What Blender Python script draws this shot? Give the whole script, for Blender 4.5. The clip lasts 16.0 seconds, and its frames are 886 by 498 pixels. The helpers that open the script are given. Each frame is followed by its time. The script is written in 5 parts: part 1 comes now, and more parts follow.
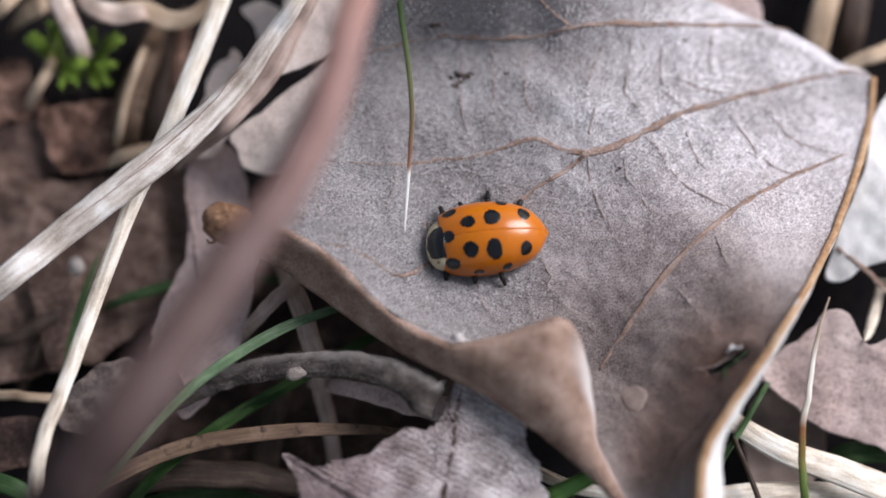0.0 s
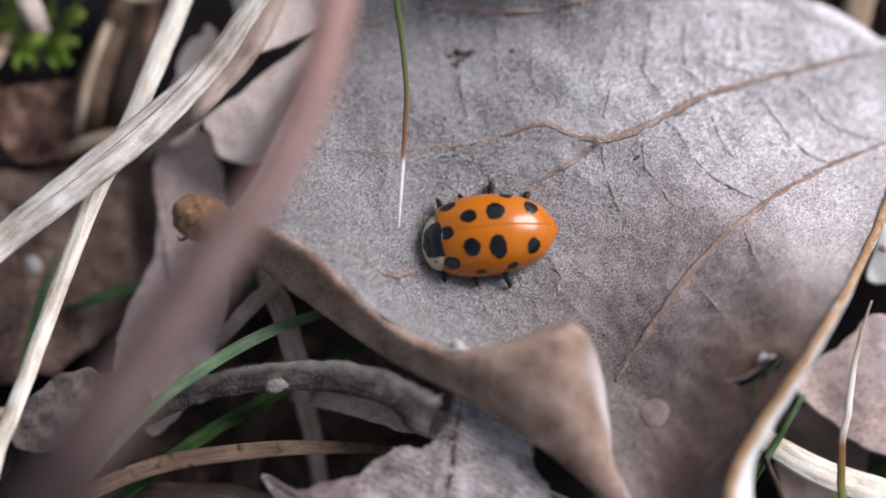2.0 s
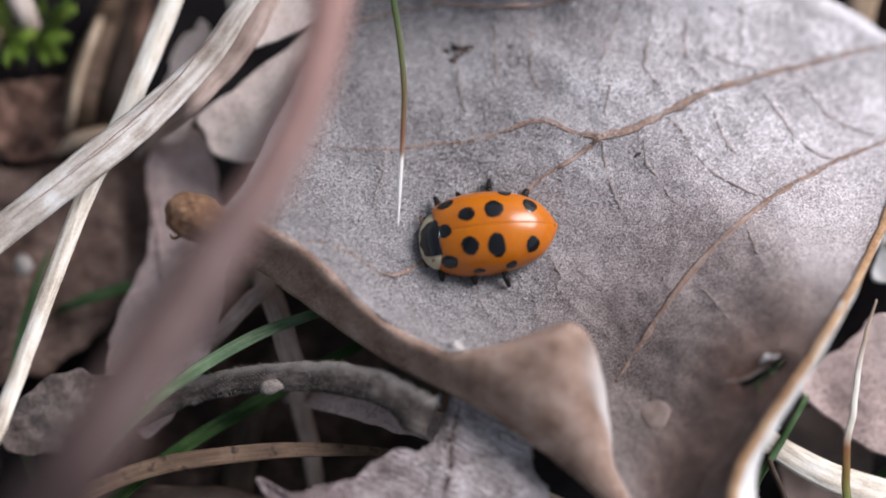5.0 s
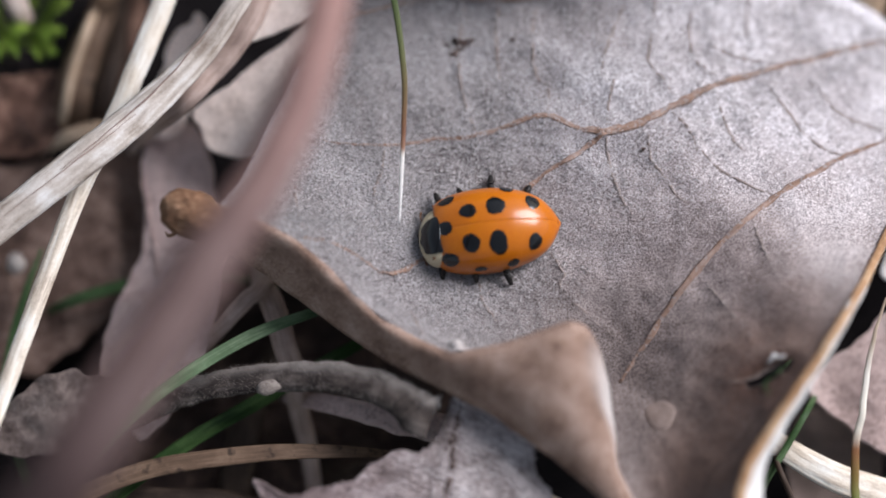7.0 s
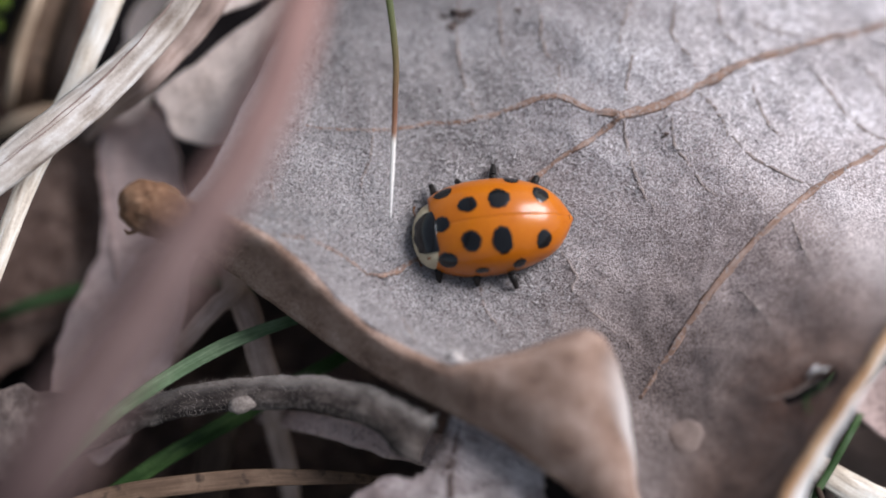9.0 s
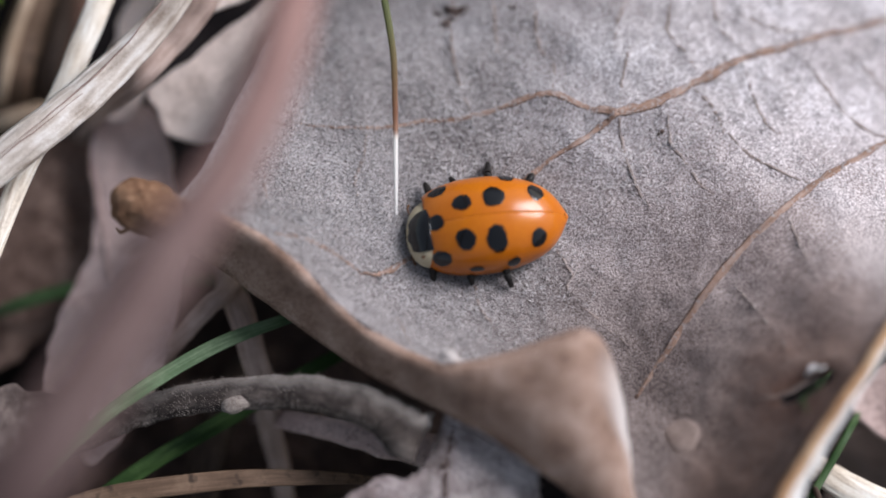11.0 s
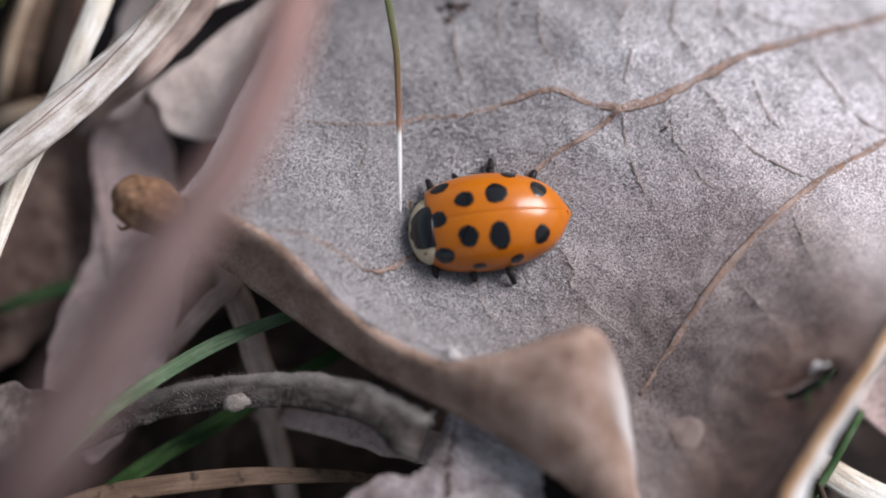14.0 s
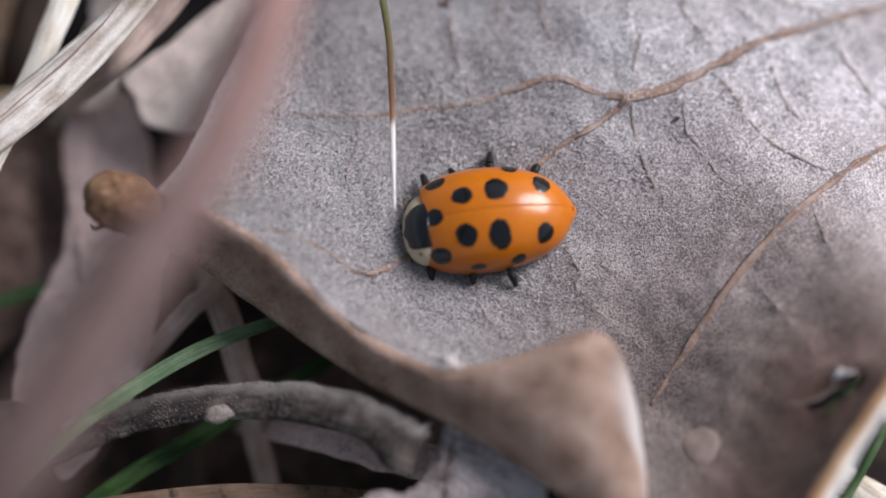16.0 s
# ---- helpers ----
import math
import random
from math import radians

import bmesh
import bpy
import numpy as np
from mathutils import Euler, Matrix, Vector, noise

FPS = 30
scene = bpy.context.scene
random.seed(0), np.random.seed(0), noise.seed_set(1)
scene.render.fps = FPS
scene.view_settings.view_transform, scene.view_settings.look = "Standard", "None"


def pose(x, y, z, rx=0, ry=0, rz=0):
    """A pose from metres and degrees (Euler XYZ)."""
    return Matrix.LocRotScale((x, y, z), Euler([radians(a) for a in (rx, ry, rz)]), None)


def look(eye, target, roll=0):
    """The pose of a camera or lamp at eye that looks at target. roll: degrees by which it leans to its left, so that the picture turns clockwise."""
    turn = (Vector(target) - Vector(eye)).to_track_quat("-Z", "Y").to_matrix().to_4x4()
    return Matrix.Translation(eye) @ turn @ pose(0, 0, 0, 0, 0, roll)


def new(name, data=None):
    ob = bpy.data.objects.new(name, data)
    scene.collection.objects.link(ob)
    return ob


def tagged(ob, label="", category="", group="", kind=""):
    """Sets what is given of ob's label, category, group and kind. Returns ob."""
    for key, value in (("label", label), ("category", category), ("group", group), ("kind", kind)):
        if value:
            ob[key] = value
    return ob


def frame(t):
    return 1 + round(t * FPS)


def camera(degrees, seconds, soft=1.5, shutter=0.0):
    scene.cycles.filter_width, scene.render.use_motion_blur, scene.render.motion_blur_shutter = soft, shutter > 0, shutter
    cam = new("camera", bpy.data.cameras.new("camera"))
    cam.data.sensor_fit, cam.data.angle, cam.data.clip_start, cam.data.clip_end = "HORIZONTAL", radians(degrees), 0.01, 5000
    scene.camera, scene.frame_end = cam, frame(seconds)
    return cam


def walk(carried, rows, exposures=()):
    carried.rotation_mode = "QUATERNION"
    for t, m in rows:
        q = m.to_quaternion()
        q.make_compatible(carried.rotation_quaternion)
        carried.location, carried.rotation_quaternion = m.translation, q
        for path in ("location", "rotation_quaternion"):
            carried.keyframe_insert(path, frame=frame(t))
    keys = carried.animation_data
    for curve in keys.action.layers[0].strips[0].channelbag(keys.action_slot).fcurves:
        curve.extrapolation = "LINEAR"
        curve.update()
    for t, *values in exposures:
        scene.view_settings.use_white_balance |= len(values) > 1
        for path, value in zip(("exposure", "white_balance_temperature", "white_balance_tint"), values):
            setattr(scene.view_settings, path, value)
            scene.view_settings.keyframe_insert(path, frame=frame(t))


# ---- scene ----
cam = camera(8, 16.0, soft=1.8)
walk(cam, [
    (0.0, look((-0.000000, -0.082169, 0.315657), (-0.000000, 0.000000, 0.009000), 0.000)),
    (0.5, look((-0.000030, -0.081222, 0.311986), (-0.000030, -0.000037, 0.009000), -0.001)),
    (1.0, look((0.000072, -0.078546, 0.301904), (0.000072, -0.000062, 0.009000), 0.024)),
    (1.5, look((0.000109, -0.076050, 0.292621), (0.000109, -0.000054, 0.009000), -0.029)),
    (2.0, look((0.000096, -0.073786, 0.283965), (0.000096, -0.000109, 0.009000), 0.016)),
    (2.5, look((0.000098, -0.072435, 0.278968), (0.000098, -0.000098, 0.009000), -0.028)),
    (3.0, look((0.000229, -0.072624, 0.279636), (0.000229, -0.000107, 0.009000), 0.003)),
    (3.5, look((0.000204, -0.072438, 0.279011), (0.000204, -0.000088, 0.009000), -0.068)),
    (4.0, look((0.000217, -0.072584, 0.279274), (0.000217, -0.000164, 0.009000), -0.037)),
    (6.5, look((0.000176, -0.072491, 0.278433), (0.000176, -0.000297, 0.009000), -0.047)),
    (7.0, look((0.000175, -0.071258, 0.273887), (0.000175, -0.000282, 0.009000), -0.074)),
    (7.5, look((0.000219, -0.068971, 0.265356), (0.000219, -0.000281, 0.009000), -0.088)),
    (8.0, look((0.000212, -0.066844, 0.257300), (0.000212, -0.000312, 0.009000), -0.156)),
    (8.5, look((0.000189, -0.064843, 0.249835), (0.000189, -0.000312, 0.009000), -0.112)),
    (9.0, look((0.000313, -0.062936, 0.242648), (0.000313, -0.000330, 0.009000), -0.157)),
    (11.5, look((0.000531, -0.062512, 0.240759), (0.000531, -0.000412, 0.009000), -0.240)),
    (12.0, look((0.000507, -0.062400, 0.240224), (0.000507, -0.000444, 0.009000), -0.245)),
    (12.5, look((0.000472, -0.062209, 0.239540), (0.000472, -0.000436, 0.009000), -0.208)),
    (13.0, look((0.000477, -0.062390, 0.240069), (0.000477, -0.000475, 0.009000), -0.255)),
    (13.5, look((0.000397, -0.062259, 0.239611), (0.000397, -0.000467, 0.009000), -0.227)),
    (14.0, look((0.000432, -0.062406, 0.239994), (0.000432, -0.000511, 0.009000), -0.266)),
    (14.5, look((0.000467, -0.062436, 0.240081), (0.000467, -0.000518, 0.009000), -0.292)),
    (15.0, look((0.000413, -0.061801, 0.237476), (0.000413, -0.000581, 0.009000), -0.321)),
    (15.5, look((0.000374, -0.059781, 0.230240), (0.000374, -0.000500, 0.009000), -0.369)),
    (16.0, look((0.000563, -0.058245, 0.224461), (0.000563, -0.000512, 0.009000), -0.434)),
], exposures=[(0.0, 0.0), (16.0, 0.0)])

# ---- light: bright overcast sky with a soft, veiled sun ----
SUN_ELEVATION, SUN_AZIMUTH = 38.0, 58.0
world = bpy.data.worlds.new("sky")
scene.world = world
world.use_nodes = True
wn = world.node_tree
sky = wn.nodes.new("ShaderNodeTexSky")
sky.sky_type, sky.sun_disc = "NISHITA", False
sky.dust_density, sky.air_density = 1.5, 1.1
sky.sun_elevation, sky.sun_rotation = radians(SUN_ELEVATION), radians(SUN_AZIMUTH)
veil = wn.nodes.new("ShaderNodeHueSaturation")
veil.inputs["Saturation"].default_value = 0.6
wn.links.new(sky.outputs["Color"], veil.inputs["Color"])
wn.links.new(veil.outputs["Color"], wn.nodes["Background"].inputs["Color"])
wn.nodes["Background"].inputs["Strength"].default_value = 0.115
sun_data = bpy.data.lights.new("sun", "SUN")
sun_data.energy, sun_data.angle, sun_data.color = 4.65, radians(32), (0.97, 0.972, 1.065)
sun = new("sun", sun_data)
sun.matrix_world = look((0.5 * math.sin(radians(SUN_AZIMUTH)), 0.5 * math.cos(radians(SUN_AZIMUTH)),
                         0.5 * math.tan(radians(SUN_ELEVATION))), (0, 0, 0))


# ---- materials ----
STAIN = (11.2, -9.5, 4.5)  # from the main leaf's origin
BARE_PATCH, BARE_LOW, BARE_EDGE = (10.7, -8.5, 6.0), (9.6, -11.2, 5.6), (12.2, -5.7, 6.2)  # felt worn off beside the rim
# shading between flap and hole, painted as a darker leaf colour
SHADED_MID = (7.6, -4.6, 3.5)
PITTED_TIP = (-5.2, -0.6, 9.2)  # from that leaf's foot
# sunlight on the main leaf's far right, painted as a brighter base colour
SUNLIT_FAR = (15.8, 7.3, 1.5)
def material(name, dark, mid, light, grain=0.15, blotch=3.0, bump=0.25, rough=0.8, fibre=0.0, speck=None,
             speck_size=0.12, speck_amount=0.5, metal=0.0, coat=0.0, sheen=0.0, contrast=0.18, weight=0.55, through_light=0.0, net=0.0,
             net_depth=0.5, stains_and_light=None, gloss=0.2, coat_rough=0.27):
    """Two scales of variation (grain and blotches, in millimetres), fibres along the length, fine relief."""
    mat = bpy.data.materials.new(name)
    mat.use_nodes = True
    nt = mat.node_tree
    nodes, link = nt.nodes, nt.links.new
    bsdf = nodes["Principled BSDF"]
    coord = nodes.new("ShaderNodeTexCoord")
    info = nodes.new("ShaderNodeObjectInfo")
    shift = nodes.new("ShaderNodeVectorMath")
    shift.operation = "ADD"
    link(coord.outputs["Object"], shift.inputs[0])
    link(info.outputs["Random"], shift.inputs[1])
    big = nodes.new("ShaderNodeTexNoise")
    big.inputs["Scale"].default_value, big.inputs["Detail"].default_value = 1000.0 / blotch, 5.0
    link(shift.outputs[0], big.inputs["Vector"])
    fine = nodes.new("ShaderNodeTexNoise")
    fine.inputs["Scale"].default_value, fine.inputs["Detail"].default_value = 1000.0 / grain, 4.0
    fine.inputs["Roughness"].default_value = 0.65
    link(shift.outputs[0], fine.inputs["Vector"])
    small = fine.outputs["Fac"]
    if fibre:
        stretch = nodes.new("ShaderNodeMapping")
        stretch.inputs["Scale"].default_value = (fibre, 0.55, 1.0)
        link(coord.outputs["UV"], stretch.inputs["Vector"])
        strand = nodes.new("ShaderNodeTexNoise")
        strand.inputs["Scale"].default_value, strand.inputs["Detail"].default_value = 1.0, 6.0
        link(stretch.outputs[0], strand.inputs["Vector"])
        both = nodes.new("ShaderNodeMix")
        both.inputs["Factor"].default_value = 0.75
        link(fine.outputs["Fac"], both.inputs[2])
        link(strand.outputs["Fac"], both.inputs[3])
        small = both.outputs[0]
    mix = nodes.new("ShaderNodeMix")
    mix.inputs["Factor"].default_value = weight
    link(big.outputs["Fac"], mix.inputs[2])
    link(small, mix.inputs[3])
    ramp = nodes.new("ShaderNodeValToRGB")
    el = ramp.color_ramp.elements
    el[0].position, el[0].color = 0.5 - contrast, (*dark, 1)
    el[1].position, el[1].color = 0.5 + contrast, (*light, 1)
    m = el.new(0.5)
    m.color = (*mid, 1)
    link(mix.outputs[0], ramp.inputs["Fac"])
    colour = ramp.outputs["Color"]
    if speck:
        dots = nodes.new("ShaderNodeTexNoise")
        dots.inputs["Scale"].default_value, dots.inputs["Detail"].default_value = 1000.0 / speck_size, 2.0
        link(shift.outputs[0], dots.inputs["Vector"])
        cut = nodes.new("ShaderNodeMapRange")
        cut.inputs["From Min"].default_value, cut.inputs["From Max"].default_value = 0.56, 0.70
        cut.inputs["To Max"].default_value = speck_amount
        link(dots.outputs["Fac"], cut.inputs["Value"])
        over = nodes.new("ShaderNodeMix")
        over.data_type = "RGBA"
        over.inputs[7].default_value = (*speck, 1)
        link(cut.outputs[0], over.inputs[0])
        link(colour, over.inputs[6])
        colour = over.outputs[2]
    # round patches multiplied in: stains, plus painted sunlight and shade
    for (sx, sy, sz), size, tint in stains_and_light or ():
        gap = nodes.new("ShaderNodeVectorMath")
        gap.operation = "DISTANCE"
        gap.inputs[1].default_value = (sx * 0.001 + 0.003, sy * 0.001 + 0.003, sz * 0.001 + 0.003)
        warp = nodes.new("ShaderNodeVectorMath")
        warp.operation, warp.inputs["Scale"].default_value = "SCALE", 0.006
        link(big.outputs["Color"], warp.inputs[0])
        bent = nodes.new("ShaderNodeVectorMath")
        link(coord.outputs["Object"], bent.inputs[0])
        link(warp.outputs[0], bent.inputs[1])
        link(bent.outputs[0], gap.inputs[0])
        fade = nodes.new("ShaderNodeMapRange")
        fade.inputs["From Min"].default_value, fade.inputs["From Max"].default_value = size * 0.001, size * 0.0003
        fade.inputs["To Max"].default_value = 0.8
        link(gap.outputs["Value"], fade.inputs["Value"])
        patch_tint = nodes.new("ShaderNodeMix")
        patch_tint.data_type, patch_tint.blend_type = "RGBA", "MULTIPLY"
        patch_tint.inputs[7].default_value = (*tint, 1)
        link(fade.outputs[0], patch_tint.inputs[0])
        link(colour, patch_tint.inputs[6])
        colour = patch_tint.outputs[2]
    link(colour, bsdf.inputs["Base Color"])
    bsdf.inputs["Roughness"].default_value = rough
    bsdf.inputs["Metallic"].default_value = metal
    bsdf.inputs["Specular IOR Level"].default_value = gloss
    bsdf.inputs["Coat Weight"].default_value = coat
    bsdf.inputs["Coat Roughness"].default_value = coat_rough
    bsdf.inputs["Sheen Weight"].default_value = sheen
    if bump:
        relief = nodes.new("ShaderNodeBump")
        relief.inputs["Strength"].default_value, relief.inputs["Distance"].default_value = bump, 0.00008
        link(small, relief.inputs["Height"])
        link(relief.outputs[0], bsdf.inputs["Normal"])
        if net:
            cells = nodes.new("ShaderNodeTexVoronoi")
            cells.feature, cells.inputs["Scale"].default_value = "DISTANCE_TO_EDGE", 1000.0 / net
            bend = nodes.new("ShaderNodeVectorMath")
            bend.operation, bend.inputs["Scale"].default_value = "SCALE", 0.0012
            link(big.outputs["Color"], bend.inputs[0])
            move = nodes.new("ShaderNodeVectorMath")
            link(shift.outputs[0], move.inputs[0])
            link(bend.outputs[0], move.inputs[1])
            link(move.outputs[0], cells.inputs["Vector"])
            low = nodes.new("ShaderNodeMapRange")
            low.inputs["From Max"].default_value = 0.22
            low.interpolation_type = "SMOOTHSTEP"
            low.inputs["To Min"].default_value, low.inputs["To Max"].default_value = 1.0, 0.0
            link(cells.outputs["Distance"], low.inputs["Value"])
            mesh = nodes.new("ShaderNodeBump")
            mesh.inputs["Strength"].default_value, mesh.inputs["Distance"].default_value = net_depth, 0.00010
            link(low.outputs[0], mesh.inputs["Height"])
            link(relief.outputs[0], mesh.inputs["Normal"])
            link(mesh.outputs[0], bsdf.inputs["Normal"])
    if through_light:
        glow = nodes.new("ShaderNodeBsdfTranslucent")
        link(colour, glow.inputs["Color"])
        blend = nodes.new("ShaderNodeMixShader")
        blend.inputs[0].default_value = through_light
        link(bsdf.outputs[0], blend.inputs[1])
        link(glow.outputs[0], blend.inputs[2])
        link(blend.outputs[0], nodes["Material Output"].inputs["Surface"])
    return mat


def length_material(name, stops, rough=0.55, through_light=0.15):
    """Colour that changes along the length of a blade, with fibres across it."""
    mat = material(name, (0, 0, 0), (0, 0, 0), (0, 0, 0), fibre=14, rough=rough, bump=0.3, through_light=through_light)
    nt = mat.node_tree
    ramps = [n for n in nt.nodes if n.bl_idname == "ShaderNodeValToRGB"]
    mix = ramps[0].inputs["Fac"].links[0].from_node
    part_uv = nt.nodes.new("ShaderNodeUVMap")
    part_uv.uv_map = "Along"
    split = nt.nodes.new("ShaderNodeSeparateXYZ")
    nt.links.new(part_uv.outputs[0], split.inputs[0])
    wobble = nt.nodes.new("ShaderNodeMath")
    wobble.operation, wobble.inputs[1].default_value, wobble.inputs[2].default_value = "MULTIPLY_ADD", 0.02, -0.01
    nt.links.new(mix.outputs[0], wobble.inputs[0])
    add = nt.nodes.new("ShaderNodeMath")
    nt.links.new(wobble.outputs[0], add.inputs[0])
    nt.links.new(split.outputs["Y"], add.inputs[1])
    el = ramps[0].color_ramp.elements
    while len(el) > 1:
        el.remove(el[-1])
    el[0].position, el[0].color = stops[0][0], (*stops[0][1], 1)
    for at, c in stops[1:]:
        e = el.new(at)
        e.color = (*c, 1)
    nt.links.new(add.outputs[0], ramps[0].inputs["Fac"])
    return mat


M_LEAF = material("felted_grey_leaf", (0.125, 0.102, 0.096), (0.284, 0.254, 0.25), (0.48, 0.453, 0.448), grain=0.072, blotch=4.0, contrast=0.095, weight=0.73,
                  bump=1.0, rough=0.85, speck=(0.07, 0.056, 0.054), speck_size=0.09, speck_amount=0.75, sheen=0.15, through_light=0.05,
                  net=1.3, net_depth=0.2, stains_and_light=[(STAIN, 14.0, (0.70, 0.59, 0.52)), (BARE_PATCH, 3.4, (0.58, 0.34, 0.215)), (BARE_LOW, 4.6, (0.66, 0.47, 0.36)), (BARE_EDGE, 3.6, (0.80, 0.62, 0.51)), (SUNLIT_FAR, 17.5, (2.6, 2.66, 2.74)), (SHADED_MID, 12.0, (0.68, 0.61, 0.585))])
M_LEAF_BACK = material("tan_leaf_face", (0.17, 0.105, 0.075), (0.34, 0.235, 0.18), (0.51, 0.39, 0.325), grain=0.2, blotch=1.8, contrast=0.15,
                       bump=0.5, rough=0.7, through_light=0.08)
M_VEIN = material("brown_vein", (0.145, 0.083, 0.058), (0.28, 0.178, 0.132), (0.42, 0.315, 0.265), grain=0.08, blotch=0.7, rough=0.85, fibre=4,
                  bump=1.0, contrast=0.14, speck=(0.36, 0.325, 0.315), speck_size=0.14, speck_amount=1.0)
M_SCAR = material("pinkish_scar", (0.17, 0.122, 0.10), (0.225, 0.168, 0.143), (0.29, 0.225, 0.195), grain=0.1, blotch=0.8, rough=0.8)
M_FELT = material("pale_felt", (0.38, 0.32, 0.29), (0.55, 0.49, 0.46), (0.68, 0.63, 0.60), grain=0.08, blotch=0.7, rough=0.85, bump=0.8)
M_HAIR = material("pale_hair", (0.30, 0.272, 0.262), (0.40, 0.37, 0.36), (0.52, 0.49, 0.48), grain=0.3, blotch=2.0, bump=0.0, rough=0.7)
M_RUST = material("rusty_brown_dead_leaf", (0.03, 0.015, 0.010), (0.125, 0.064, 0.044), (0.36, 0.21, 0.15), grain=0.2, blotch=1.3, rough=0.5,
                  bump=0.8, contrast=0.12, weight=0.4)
M_REED = material("fresh_green_reed", (0.06, 0.14, 0.03), (0.13, 0.27, 0.06), (0.24, 0.42, 0.12), grain=0.12, blotch=1.5, fibre=8, rough=0.4,
                  through_light=0.15)
# near-white base colour stands in for overexposed light on leaf and rim
M_WHITE = material("sunlit_white_leaf", (0.62, 0.58, 0.54), (0.76, 0.73, 0.70), (0.84, 0.82, 0.80), grain=0.2, blotch=3.0, rough=0.6,
                   through_light=0.1)
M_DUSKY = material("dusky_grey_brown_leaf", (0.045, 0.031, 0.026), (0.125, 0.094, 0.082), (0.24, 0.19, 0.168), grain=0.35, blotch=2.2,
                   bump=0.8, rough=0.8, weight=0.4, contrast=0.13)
M_VEINLET = material("pale_veinlet", (0.18, 0.135, 0.115), (0.27, 0.212, 0.188), (0.38, 0.325, 0.30), grain=0.08, blotch=0.6, rough=0.85, bump=0.8,
                     speck=(0.33, 0.30, 0.293), speck_size=0.10, speck_amount=0.9)
M_RIM = material("amber_leaf_rim", (0.23, 0.115, 0.06), (0.49, 0.285, 0.15), (0.72, 0.53, 0.35), grain=0.2, blotch=2.0, rough=0.55,
                 through_light=0.25)
M_KNOB = material("brown_stalk_end", (0.07, 0.034, 0.018), (0.175, 0.092, 0.052), (0.32, 0.19, 0.115), grain=0.15, blotch=0.9, rough=0.85)
M_PINK = material("pink_grey_dead_leaf", (0.31, 0.22, 0.195), (0.57, 0.42, 0.38), (0.73, 0.59, 0.545), grain=0.2, blotch=3.5,
                  rough=0.75, speck=(0.16, 0.11, 0.09), speck_size=0.3, speck_amount=0.4, through_light=0.06)
M_PALE = material("pale_dead_leaf", (0.48, 0.375, 0.32), (0.78, 0.65, 0.575), (0.89, 0.785, 0.715), grain=0.2, blotch=3.0, rough=0.7,
                  through_light=0.08)
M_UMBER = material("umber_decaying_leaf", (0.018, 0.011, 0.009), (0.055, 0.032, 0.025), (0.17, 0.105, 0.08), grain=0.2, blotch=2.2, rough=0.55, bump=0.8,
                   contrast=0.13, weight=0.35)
M_CRACK = material("dark_cracked_rib", (0.03, 0.02, 0.017), (0.075, 0.05, 0.042), (0.17, 0.12, 0.10), grain=0.1, blotch=0.8, rough=0.7)
M_BROWN = material("dark_brown_dead_leaf", (0.045, 0.026, 0.019), (0.135, 0.083, 0.063), (0.29, 0.20, 0.16), grain=0.25, blotch=2.5, contrast=0.15,
                   rough=0.6, bump=0.4)
M_PITTED = material("pitted_grey_leaf", (0.20, 0.158, 0.145), (0.53, 0.46, 0.44), (0.80, 0.735, 0.715), grain=0.10, blotch=1.4, contrast=0.11,
                    bump=0.9, rough=0.7, speck=(0.12, 0.09, 0.085), speck_size=0.2, speck_amount=0.7, gloss=0.45,
                    stains_and_light=[(PITTED_TIP, 9.0, (0.42, 0.33, 0.33))])
M_STRAW = material("weathered_straw", (0.30, 0.21, 0.145), (0.72, 0.62, 0.50), (0.95, 0.91, 0.83), grain=0.12, blotch=2.5, fibre=4.5, gloss=0.4,
                   rough=0.5, bump=1.0, contrast=0.14)
M_TAN = material("tan_dry_blade", (0.18, 0.11, 0.065), (0.41, 0.295, 0.20), (0.66, 0.52, 0.39), grain=0.2, blotch=2.0, fibre=9, rough=0.6)
M_WORN = material("worn_grey_straw", (0.29, 0.22, 0.17), (0.62, 0.535, 0.46), (0.92, 0.88, 0.83), grain=0.12, blotch=2.0, fibre=4.5, rough=0.5,
                  bump=1.0, contrast=0.14, gloss=0.35)
M_FADED = material("faded_pinkish_straw", (0.22, 0.145, 0.11), (0.48, 0.365, 0.30), (0.74, 0.63, 0.56), grain=0.15, blotch=1.8, fibre=9, rough=0.55,
                   bump=0.9, contrast=0.13)
M_DRY = material("dull_tan_dry_grass", (0.06, 0.036, 0.023), (0.14, 0.088, 0.057), (0.24, 0.16, 0.108), grain=0.2, blotch=2.0, fibre=5, rough=0.6,
                 speck=(0.025, 0.016, 0.012), speck_size=0.6, speck_amount=0.8)
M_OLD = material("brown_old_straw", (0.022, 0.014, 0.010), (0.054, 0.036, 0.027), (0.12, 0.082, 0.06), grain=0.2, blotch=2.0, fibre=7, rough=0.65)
M_GREEN = material("green_grass", (0.016, 0.038, 0.011), (0.046, 0.092, 0.032), (0.13, 0.195, 0.09), grain=0.15, blotch=2.0, fibre=10,
                   rough=0.45, through_light=0.2)
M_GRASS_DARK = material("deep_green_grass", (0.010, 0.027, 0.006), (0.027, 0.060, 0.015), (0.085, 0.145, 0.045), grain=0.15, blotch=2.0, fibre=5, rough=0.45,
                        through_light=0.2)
M_GRASS_PALE = material("pale_green_grass", (0.04, 0.072, 0.032), (0.095, 0.15, 0.075), (0.21, 0.28, 0.165), grain=0.15, blotch=2.0, fibre=6, rough=0.45,
                        through_light=0.2)
